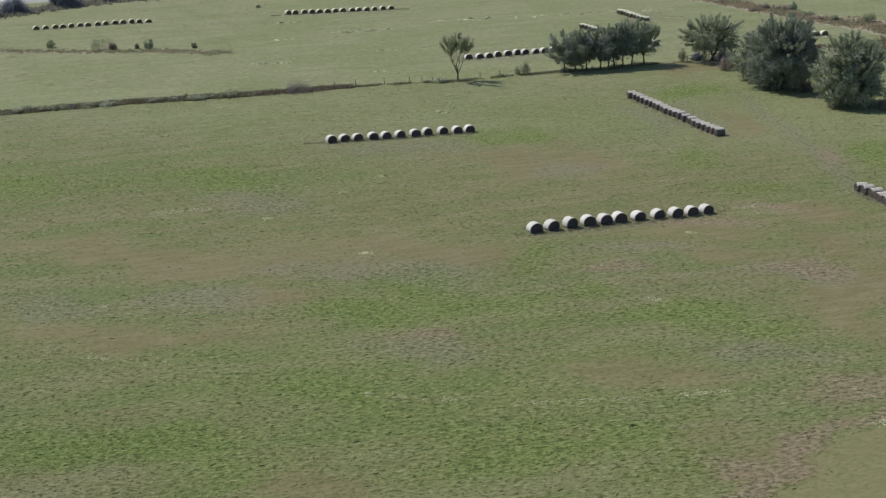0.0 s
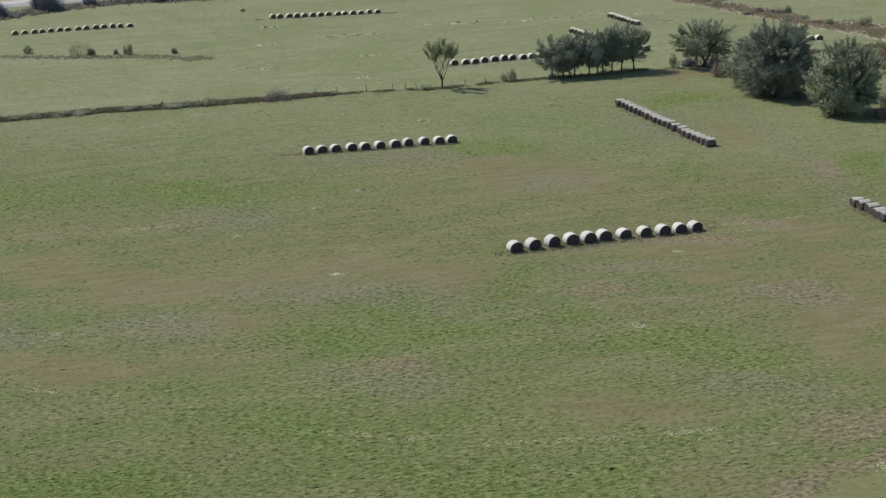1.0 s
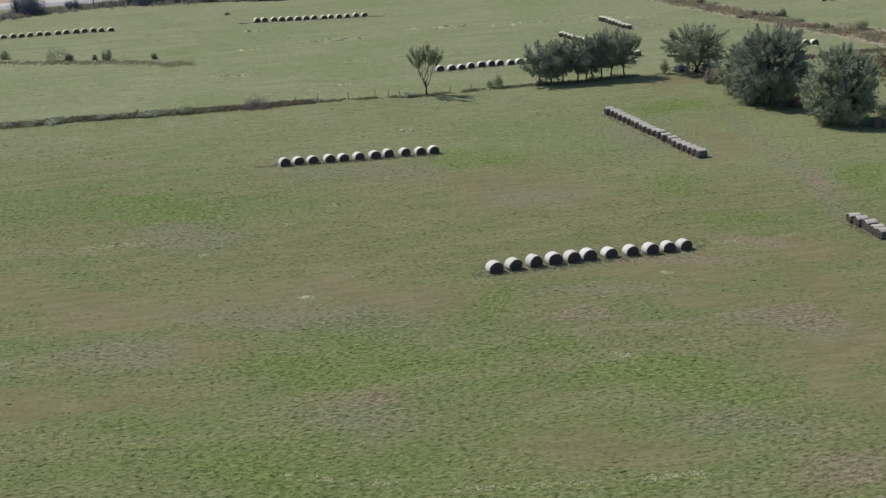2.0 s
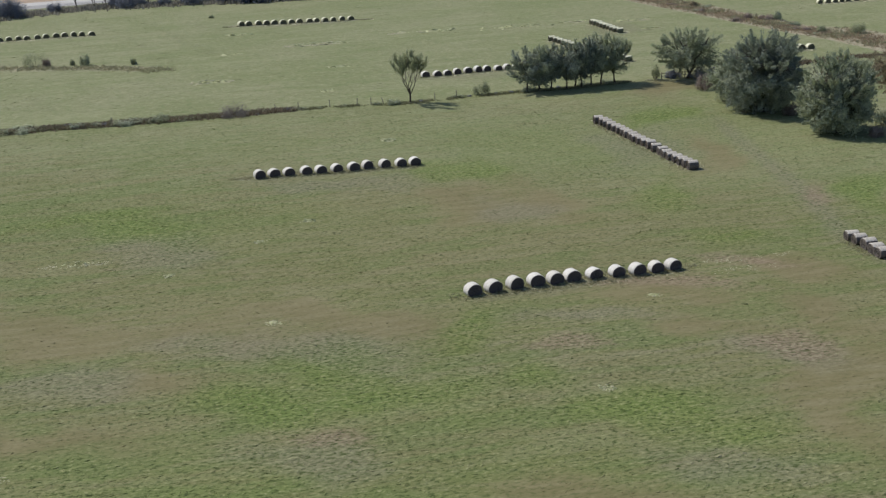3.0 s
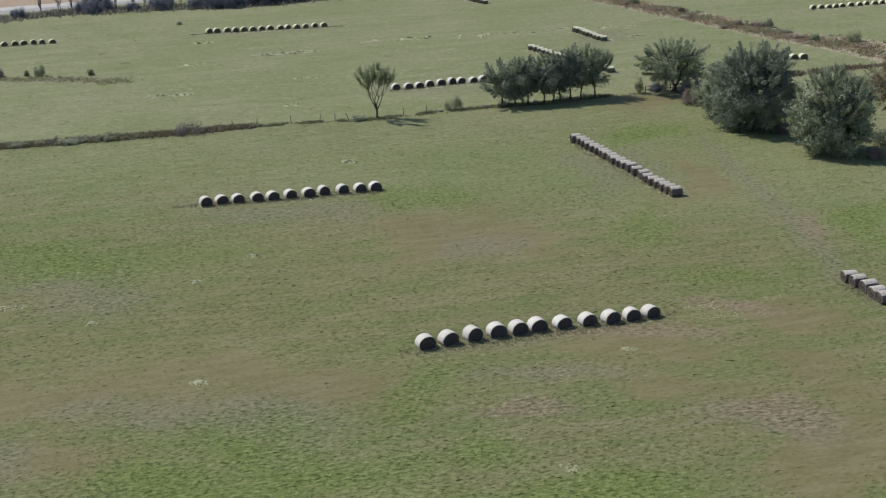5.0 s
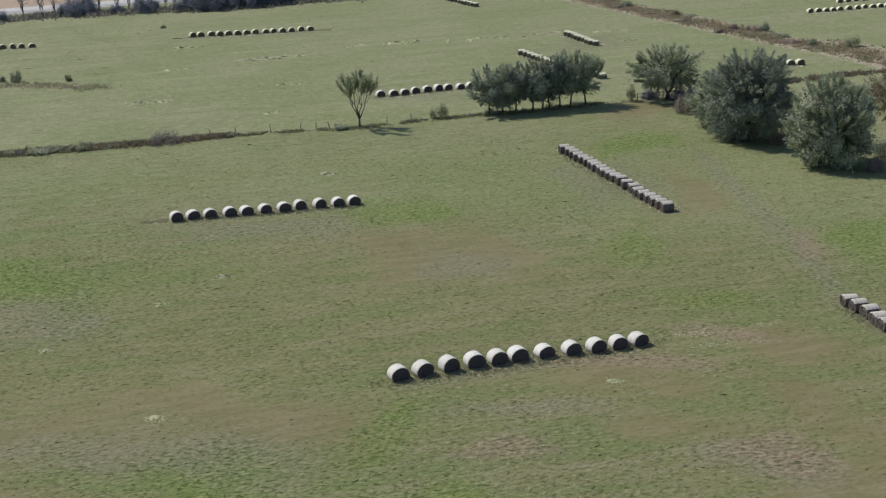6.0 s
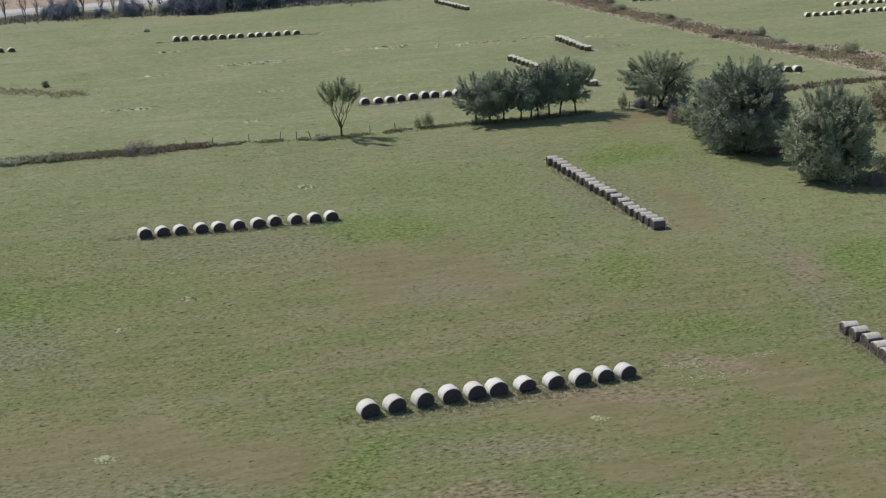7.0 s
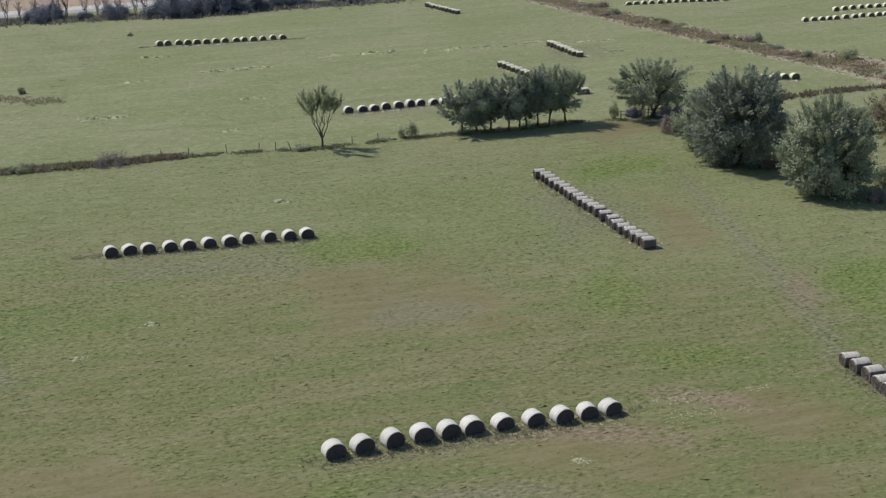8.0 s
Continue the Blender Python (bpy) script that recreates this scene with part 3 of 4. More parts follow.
# ---- round bales ----
def bale_mesh(seed, kind):
    """The roll of hay with its coiled ends, and the net wrap round it."""
    rng = np.random.default_rng(seed)
    old = "torn" in kind
    hay, net = {"torn": (M_HAY_SHADED, M_WRAP_CAP), "torn old": (M_HAY_FAR, M_WRAP_FAR), "pale": (M_HAY, M_WRAP), "straw-coloured": (M_HAY_FAR, M_WRAP_FAR)}[kind]
    seg = 28
    ph = rng.random(4) * math.tau
    sag = rng.uniform(0.08, 0.14) if old else rng.uniform(0.09, 0.16)
    radius, length = (0.72, 1.46) if old else (0.80, 1.24)
    foot = radius * (0.90 - sag) if old else radius * (0.74 - sag)
    k = radius / 0.75

    def ring(x, r, rough):
        out = []
        for s in range(seg):
            w = math.tau * s / seg
            rr = r * (1 + 0.016 * math.sin(2 * w + ph[0]) + 0.012 * math.sin(3 * w + ph[1] + x)) + rng.normal() * rough
            y, z = math.cos(w) * rr * (1 + sag * 0.5), math.sin(w) * rr * (1 - sag * 0.4)
            z = max(z, -foot) if z < 0 else z
            out.append((x + rng.normal() * rough, y, z + foot))
        return out

    def lathe(prof, rough, close):
        v, f = [], []
        for x, r in prof:
            v += ring(x, r * k, rough)
        for i in range(len(prof) - 1):
            for s in range(seg):
                q, e = i * seg + s, i * seg + (s + 1) % seg
                f.append((q, e, e + seg, q + seg))
        return v, f

    h = length / 2
    prof = []
    rings = [0.01, 0.14, 0.17, 0.31, 0.34, 0.47, 0.50, 0.61, 0.64]
    for i, r in enumerate(rings):
        prof.append((-h + (0.035 if i % 4 in (1, 2) else 0.0) - 0.01 * (i == 0), r))
    prof += [(-h + 0.004, 0.733), (-h + 0.03, 0.744), (0, 0.742), (h - 0.03, 0.744), (h - 0.004, 0.733)]
    for i, r in reversed(list(enumerate(rings))):
        prof.append((h - (0.035 if i % 4 in (1, 2) else 0.0) + 0.01 * (i == 0), r))
    v, f = lathe(prof, 0.008, True)
    roll = mesh_of("roll", v, f, hay)
    e = h - 0.015
    v, f = lathe([(-e + 0.03, 0.748), (-e + 0.07, 0.766), (-0.3, 0.770), (-0.05, 0.767), (0.25, 0.771), (e - 0.07, 0.766), (e - 0.03, 0.748)], 0.005, False)
    if old:  # sunlit top built as a ragged wrap sheet, shaded flanks as bare dark hay
        v, f, cols = [], [], 15
        a0, a1 = radians(rng.uniform(30, 44)), radians(180 - rng.uniform(30, 44))
        n = 16
        for i in range(cols):
            x = -h - 0.02 + (length + 0.04) * i / (cols - 1)
            b0, b1 = a0 + rng.normal() * 0.035 + 0.06 * math.sin(i * 0.6 + ph[3]), a1 + rng.normal() * 0.035
            hang = 0.10 if i in (0, cols - 1) else 0.0
            for j in range(n):
                w = b0 + (b1 - b0) * j / (n - 1)
                rr = (0.785 - hang) * k * (1 + 0.016 * math.sin(2 * w + ph[0]) + 0.012 * math.sin(3 * w + ph[1] + x)) + rng.normal() * 0.004
                v.append((x, math.cos(w) * rr * (1 + sag * 0.5), math.sin(w) * rr * (1 - sag * 0.4) + foot))
        for i in range(cols - 1):
            for j in range(n - 1):
                q = i * n + j
                f.append((q, q + n, q + n + 1, q + 1))
    wrap = mesh_of("net_wrap", v, f, net, True)
    coils = []
    for side in (-1, 1):
        path = []
        turns = rng.uniform(3.5, 4.5)
        for q in range(64):
            t = q / 63
            w = math.tau * turns * t + ph[2]
            r = (0.06 + 0.56 * t) * k
            path.append(((side * (h + 0.012), math.cos(w) * r, max(math.sin(w) * r, 0.02 - foot) + foot), 0.016))
        v, f = tubes([path], 4)
        coils.append(mesh_of("coil", v, f, M_COIL))
    return roll, wrap, coils


COUNT_WORDS = {4: "four", 5: "five", 7: "seven", 9: "nine", 10: "ten", 11: "eleven", 13: "thirteen", 14: "fourteen", 18: "eighteen", 21: "twenty-one"}
ROW_SIZE = {r[0]: r[3] for r in ROWS}
models = {"torn": [], "torn old": [], "pale": [], "straw-coloured": []}
for i, (key, x, y, axis) in enumerate(BALES):
    # in CDHIK, sun and shade are built as pale tops and dark flanks
    kind = "torn" if key in "CD" else "torn old" if key in "HIK" else "straw-coloured" if key in "FGJLMN" else "pale"
    size = 0.86 if key in "LMN" else 0.97 if "torn" in kind else 0.95
    m = pose(x, y, lie(x, y) - 0.02, 0, 0, axis) @ Matrix.Diagonal((size, size * rng0.uniform(0.96, 1.04), size * rng0.uniform(0.93, 1.03), 1))
    if len(models[kind]) < 6:
        ob = thing("hay_bale", "", "hay bale", "", m)
        roll, wrap, coils = bale_mesh(40 + i, kind)
        core = part("roll", roll, M_HAY, ob, "dark weathered hay with coiled ends")
        for coil in coils:
            part("coil", coil, M_COIL, core)
        part("net_wrap", wrap, M_WRAP, ob, "pale torn net wrap left over the top" if "torn" in kind else kind + " net wrap")
        models[kind].append(ob)
    else:
        ob = copy_thing(models[kind][(i * 5 + i // 7) % 6], m)
    tagged(ob, "hay bale in %s net wrap, in a row of %s" % (kind, COUNT_WORDS[ROW_SIZE[key]]), group="hay bale row " + key)


# ---- trees ----
GROVE = [(-49.4, 243.2, 7.8, 6.0), (-47.4, 244.4, 8.0, 5.0), (-45.4, 245.6, 7.8, 5.0), (-42.7, 246.2, 8.0, 5.2), (-41.6, 248.0, 8.0, 4.4), (-40.4, 247.6, 7.6, 4.2),
         (-38.9, 248.8, 8.6, 4.8), (-37.2, 249.6, 9.2, 5.4), (-34.9, 251.2, 8.2, 5.4)]
for i, (x, y, h, w) in enumerate(GROVE):
    tree("tree", "slim dark-green tree standing in a tight grove", x, y, h, w * 1.12, 100 + i, M_LEAF_OLIVE if i in (1, 4, 7, 8) else M_LEAF, M_BARK, clear=0.22 if i > 1 else 0.15,
         clumps=84 if i > 1 else 66, core=32 if i > 1 else 22, per=130, size=0.23, limbs=7, trunk=0.16, spiky=0.6, square=2.5, finger=1.15, group="grove trees")

tree("tree", "big dense dark-green tree with a spiky crown", -7.7, 228.6, 12.2, 12.0, 201, M_LEAF, M_BARK, clear=0.0, clumps=560, core=260, per=150, size=0.24, limbs=14, trunk=0.36, spiky=0.3, square=2.9, finger=1.05, cave=True)
tree("tree", "smaller dense tree beside a big dark-green one", -13.2, 237.0, 7.2, 7.4, 202, M_LEAF_OLIVE, M_BARK, clear=0.03, clumps=170, core=80, per=160, size=0.24, limbs=8, trunk=0.2, spiky=0.4, square=2.6, finger=1.1)
tree("tree", "open olive tree with visible dark limbs", -22.4, 257.0, 8.6, 11.4, 203, M_LEAF_OLIVE, M_BARK, clear=0.2, clumps=115, core=34, per=170, size=0.24, limbs=14, trunk=0.36, spiky=0.3, stems=2, square=2.6, finger=1.2)
tree("tree", "broad grey-green tree with leaves down to the ground", 3.2, 214.4, 11.2, 10.6, 204, M_LEAF_OLIVE, M_BARK, clear=0.0, clumps=400, core=180, per=165, size=0.25, limbs=14, trunk=0.34, spiky=0.5, square=2.7, finger=1.2, low=0.2, cave=True)
tree("tree", "rusty half-bare tree behind a broad green one", 12.4, 224.0, 10.4, 9.6, 205, M_LEAF_RUST, M_BARK, clear=0.45, clumps=110, core=30, per=100, size=0.22, limbs=10, trunk=0.24, spiky=0.8, square=2.4, finger=1.3)


def vase_tree(x, y, height, width, seed):
    """A thin tree whose limbs all rise steeply from a low fork, with fine twigs and few leaves."""
    rng = np.random.default_rng(seed)
    root = thing("tree", "vase-shaped thin grey tree alone on the fence line", "tree", "", pose(x, y, lie(x, y) - 0.05))
    fork = np.array([0.05, 0.0, 1.5])
    v, f = tubes([[((0, 0, 0), 0.24), ((0.02, 0, 0.3), 0.17), ((0.05, 0.02, 1.0), 0.15), (tuple(fork), 0.15)]], 8)
    bole = part("trunk", mesh_of("trunk", v, f, M_BARK, True), M_BARK, root)
    twigs, cs, ss, axs, ks = [], [], [], [], []
    for i in range(5):
        a = math.tau * (i + rng.uniform(-0.2, 0.2)) / 5
        split = fork + [math.cos(a) * width * 0.13, math.sin(a) * width * 0.13, height * rng.uniform(0.2, 0.3)]
        v, f = tubes([bent(fork - [0, 0, 0.1], split, 0.095, 0.06, rng, 0.05, 4)], 6)
        part("limb", mesh_of("limb", v, f, M_BARK, True), M_BARK, bole)
        for b in range(4):
            c = a + rng.uniform(-0.8, 0.8)
            out = width / 2 * rng.uniform(0.35, 1.05)
            tip = np.array([math.cos(c) * out, math.sin(c) * out, height * (rng.uniform(0.72, 0.9) + 0.1 * (b == 0))])
            v, f = tubes([bent(split, tip, 0.045, 0.014, rng, 0.12, 6, -0.05)], 5)
            part("limb", mesh_of("limb", v, f, M_BARK_PALE, True), M_BARK_PALE, bole)
            for k in range(15):
                t = rng.uniform(0.5, 1.0)
                p = split + (tip - split) * t
                d = np.array([math.cos(c) * 0.5, math.sin(c) * 0.5, 1.6]) + rng.normal(size=3) * 0.6
                d /= np.linalg.norm(d)
                q = p + d * rng.uniform(0.5, 1.4)
                q[2] = min(q[2], height)
                twigs.append(bent(p, q, 0.018, 0.008, rng, 0.06, 3))
                cs.append(p * 0.35 + q * 0.65), ss.append(0.46), axs.append(d), ks.append(int(rng.uniform(20, 60)))
    v, f = tubes(twigs, 3)
    tagged(part("branchwork", mesh_of("branchwork", v, f, M_BARK_PALE), M_BARK_PALE, root), kind="stuff")
    v, f = leaves(cs, ss, axs, ks, 0.16, rng, 1.1)
    tagged(part("crown", mesh_of("crown", v, f, M_LEAF_GRAY), M_LEAF_GRAY, root), kind="stuff")


vase_tree(-67.9, 232.8, 8.8, 7.4, 206)

# ---- shrubs ----
shrub("shrub", "mauve twiggy mound in a fence line", -95.8, 220.6, 5.2, 0.6, 309, M_LEAF_MAUVE, 70)
shrub("shrub", "mauve leafless shrub in front of trees", -18.6, 246.6, 3.2, 2.4, 301, M_LEAF_PINK, 60)
shrub("shrub", "small mauve shrub at the foot of a tree", -3.6, 226.6, 2.4, 1.7, 302, M_LEAF_PINK, 55)
shrub("shrub", "grey-green conical shrub at the end of a rail fence", -28.0, 254.6, 1.7, 3.6, 303, M_LEAF_GRAY, 22)
shrub("shrub", "dark low shrub in tree shade", -19.6, 257.0, 4.6, 1.9, 304, M_LEAF_HAZY, 70)
shrub("shrub", "dark low shrub in tree shade", -25.0, 256.6, 2.6, 1.5, 305, M_LEAF_HAZY, 60)
shrub("shrub", "grey leafless shrub on the fence line", -57.0, 241.0, 3.0, 2.2, 306, M_LEAF_GRAY, 40)
shrub("shrub", "pale green shrub beside a broad tree", 9.8, 219.6, 3.0, 2.4, 307, M_LEAF_OLIVE, 60)
shrub("shrub", "mauve leafless shrub in tree shade", 8.7, 211.4, 2.4, 1.5, 308, M_LEAF_PINK, 45)
for i, (x, y, w, h) in enumerate([(-180.9, 270.3, 2.0, 1.8), (-165.8, 268.6, 5.0, 3.4), (-163.0, 268.6, 1.6, 1.8), (-154.1, 270.0, 2.2, 2.6), (-157.6, 270.2, 1.0, 1.2), (-143.0, 271.0, 1.3, 1.3)]):
    shrub("shrub", "grey-green shrub in a strip of rough grass", x, y, w, h, 320 + i, (M_LEAF_GRAY, M_LEAF_GRAY, M_LEAF_PINK, M_LEAF_OLIVE, M_LEAF_GRAY, M_LEAF_GRAY)[i], 40, group="rough strip shrubs")
for i, (x, y, w, h) in enumerate([(-9.4, 330.5, 1.7, 2.0), (8.2, 309.6, 3.4, 1.9), (-31.0, 356, 2.0, 1.2), (-16.0, 334, 2.0, 1.0), (-45, 374, 2.6, 1.3), (0.5, 312, 2.0, 1.1)]):
    shrub("shrub", "brown-green shrub in a dry weedy ditch", x, y, w, h, 340 + i, (M_LEAF_OLIVE, M_LEAF_GRAY, M_LEAF_RUST, M_LEAF_PINK)[i % 4], 45, group="ditch shrubs")
ditch_brush = [shrub("shrub", "low tangled brush in a dry ditch", -60 + 20 * i, 365 - 24 * i, 2.8, 0.9, 420 + i, (M_LEAF_RUST, M_LEAF_OLIVE, M_LEAF_PINK)[i], 40, 0.2, "ditch brush") for i in range(3)]
rng4 = np.random.default_rng(44)
for i in range(54):
    x = rng4.uniform(-80, 30)
    lo, hi = float(line_y(x, SCRUB_LOW)), float(line_y(x, SCRUB_HIGH))
    y = lo + (hi - lo) * float(np.clip(0.52 + rng4.normal() * 0.24, 0.08, 0.95))
    s = rng4.uniform(0.5, 1.3)
    m = pose(x, y, lie(x, y) - 0.03, 0, 0, rng4.uniform(0, 360)) @ Matrix.Diagonal((s * 1.2, s, s * rng4.uniform(0.4, 1.0), 1))
    if i < 3:
        ditch_brush[i].matrix_world = m
    else:
        copy_thing(ditch_brush[i % 3], m)
shrub("shrub", "small brown weed clump alone in the pasture", -159.0, 343.4, 1.4, 0.45, 390, M_LEAF_GRAY, 20)
rng1 = np.random.default_rng(5)
brush = [shrub("shrub", "low tangled grey-green brush along the fence line", -100 - i * 2.0, 218, 2.6, 1.3, 360 + i, (M_LEAF_GRAY, M_LEAF_HAZY, M_LEAF_OLIVE, M_LEAF_PINK)[i], 55, 0.18, "fence line brush") for i in range(4)]
for i, x in enumerate(np.arange(-152, -84, 1.45)):
    xx = x + rng1.normal() * 0.3
    yy = float(line_y(xx, HEDGE)) + rng1.normal() * 0.5
    s = rng1.uniform(0.5, 1.2) * (1.1 if xx < -100 else 0.7)
    k = int(rng1.integers(0, 8))
    k = k if k < 4 else (0, 0, 1, 2)[k - 4]
    m = pose(xx, yy, lie(xx, yy) - 0.03, 0, 0, rng1.uniform(0, 360)) @ Matrix.Diagonal((s * 1.1, s * 1.1, s * rng1.uniform(0.35, 1.0), 1))
    if i < 4:
        brush[i].matrix_world = m
    else:
        copy_thing(brush[k], m)
for x, s in ((-82.5, 0.5), (-78.6, 0.6), (-73.2, 0.8), (-70.8, 0.9), (-66.2, 0.6), (-60.4, 0.75), (-58.8, 0.6), (-54.6, 0.55), (-52.2, 0.7), (-49.5, 0.9), (-44.5, 0.8), (-40.2, 0.75), (-36.5, 0.8)):
    y = float(line_y(x, HEDGE)) if x < -51 else 243.5 + (x + 51) * 0.55
    copy_thing(brush[int(rng1.integers(0, 3))], pose(x, y, lie(x, y) - 0.03, 0, 0, rng1.uniform(0, 360)) @ Matrix.Diagonal((s * 0.8, s * 0.8, s * 0.75, 1)))

# far belt of dark bushes and bare trees before the road
FAR_BELT = [(-262, 306), (-242, 321), (-233, 331), (-225, 348), (-209.8, 365.5), (-187.7, 372), (-165.7, 378.5), (-151.2, 383), (-139, 393), (-124, 398), (-110, 409)]
far_brush = [shrub("shrub", "dark bush in a belt along a gravel road", -200 - 9 * i, 369, 6.5, 4.4, 380 + i, M_LEAF_HAZY, 260, 0.24, "roadside bushes") for i in range(3)]
for i, (x, s) in enumerate([(-233, 1.0), (-226, 1.2), (-217, 0.6), (-203, 0.75), (-199, 0.9), (-197, 0.7), (-189, 0.5), (-181, 0.75), (-171, 1.1), (-166, 1.25), (-162, 1.1), (-158, 1.0), (-153, 1.15), (-149, 1.0),
                           (-145, 0.95), (-141, 0.7), (-136, 0.6), (-131, 0.5), (-126, 0.55), (-121, 0.4), (-116, 0.35), (-240, 1.3), (-247, 1.2), (-254, 1.2)]):
    y = float(line_y(x, FAR_BELT)) + 2.0 + rng1.normal() * 1.0
    m = pose(x, y, lie(x, y) - 0.03, 0, 0, rng1.uniform(0, 360)) @ Matrix.Diagonal((s * 1.2, s * 1.2, s, 1))
    if i < 3:
        far_brush[i].matrix_world = m
    else:
        copy_thing(far_brush[i % 3], m)
bare = tree("tree", "bare thin tree in a roadside belt", -198, 375, 9.5, 5.0, 401, M_LEAF_HAZY, M_BARK, clear=0.3, clumps=36, per=7, size=0.3, limbs=9, trunk=0.2, spiky=1.2, hollow=0.3, stems=2, group="roadside trees")
for x in (-228, -214, -209, -206, -202, -194, -190, -187, -184, -180, -176, -173, -169, -165, -160, -157, -154, -150, -146, -142, -139, -132):
    y = float(line_y(x, FAR_BELT)) + 3.0 + rng1.normal()
    s = rng1.uniform(0.7, 1.15)
    copy_thing(bare, pose(x, y, lie(x, y) - 0.05, 0, 0, rng1.uniform(0, 360)) @ Matrix.Diagonal((s, s, s, 1)))


# ---- fence posts and a short rail fence ----
def post_path(h, r):
    return [((0, 0, -0.3), r), ((0.01, 0, h * 0.5), r * 0.97), ((0.03, 0.01, h - 0.03), r * 0.9), ((0.03, 0.01, h), r * 0.6), ((0.03, 0.01, h + 0.005), 0.002)]


v, f = tubes([post_path(1.35, 0.075)], 8)
first_post = tagged(new("fence_post", mesh_of("fence_post", v, f, M_POST, True)), "grey weathered wooden fence post in rough grass", "fence post", "fence line posts")
for i, (x, tilt) in enumerate([(-86.1, 3), (-81.0, -6), (-76.6, 4), (-74.3, 2), (-72.2, -14), (-64.2, 5), (-60.9, -3), (-89.6, 7), (-114.9, -12)]):
    y = float(line_y(x, HEDGE))
    m = pose(x, y, lie(x, y) + 0.02, tilt, tilt * 0.6, 30 * i)
    if i == 0:
        first_post.matrix_world = m
    else:
        copy_thing(first_post, m)


def rail_fence(a, b, k):
    root = thing("rail_fence", "old dark wooden rail fence under trees", "fence", "", pose(a[0], a[1], lie(*a)))
    d = Vector((b[0] - a[0], b[1] - a[1], 0))
    v, f = tubes([post_path(1.3, 0.09)], 8)
    me = mesh_of("post", v, f, M_POST, True)
    for i in range(k):
        part("post", me, M_POST, root).location = d * (i / (k - 1))
    for z in (0.55, 1.05):
        v, f = tubes([[(tuple(Vector((0, 0.09, z)) + d * t), 0.055) for t in (-0.02, 0.3, 0.62, 1.02)]], 6)
        part("rail", mesh_of("rail", v, f, M_POST), M_POST, root)


rail_fence((-27.0, 255.0), (-21.0, 257.6), 4)


# ---- rough grass, weeds and loose hay ----
def stuff(name, label, category, v, f, material):
    tagged(new(name, mesh_of(name, v, f, material)), label, category, kind="stuff")


def along(pts, k, rng, wide):
    """k places scattered along a line."""
    p = np.array(pts, float)
    seg = np.linalg.norm(np.diff(p, axis=0), axis=1)
    s = rng.random(k) * seg.sum()
    acc = np.r_[0, np.cumsum(seg)]
    x, y = np.interp(s, acc, p[:, 0]), np.interp(s, acc, p[:, 1])
    return x + rng.normal(size=k) * wide, y + rng.normal(size=k) * wide


def grass_tufts():
    """Low leaning clumps of grass, longer along the mower's way, in the colours of the ground they grow on."""
    rng = np.random.default_rng(21)
    k = 300000
    y = 64 + (rng.random(k) ** 1.6) * 170
    left, right = -62 - 0.70 * (y - 66), 9 + 0.02 * y
    x = left + (right - left) * rng.random(k)
    thick = 0.6 + 0.4 * blob(x, y, LUSH) - 0.5 * blob(x, y, DRY) - 0.55 * (x > line_x(y, STUBBLE)) * (y < 110)
    keep = (rng.random(k) < thick) & (y < line_y(x, HEDGE) - 2)
    x, y = x[keep], y[keep]
    k = len(x)
    w = rng.gamma(3.0, 0.020, k) + 0.04
    v, f = clumps(x, y, w, (0.12, 0.42), rng, MOW)
    k = 45000
    y = 222 + (rng.random(k) ** 1.3) * 185
    left, right = -170 - 0.75 * (y - 222), 14 + 0.02 * y
    x = left + (right - left) * rng.random(k)
    v2, f2 = clumps(x, y, rng.gamma(3.0, 0.05, k) + 0.08, (0.04, 0.15), rng, MOW, 2.2)
    v, f = np.concatenate([v, v2]), np.concatenate([f, f2 + len(v)])
    me = mesh_of("grass_tufts", v, f, M_GROUND)
    for key, val in cover_layers(v[:, 0], v[:, 1]).items():
        me.attributes.new(key, "FLOAT", "POINT").data.foreach_set("value", val.astype(np.float32).ravel())
    tagged(new("grass_tufts", me), "short uneven grass and weed tufts on pasture", "grass", kind="stuff")


grass_tufts()


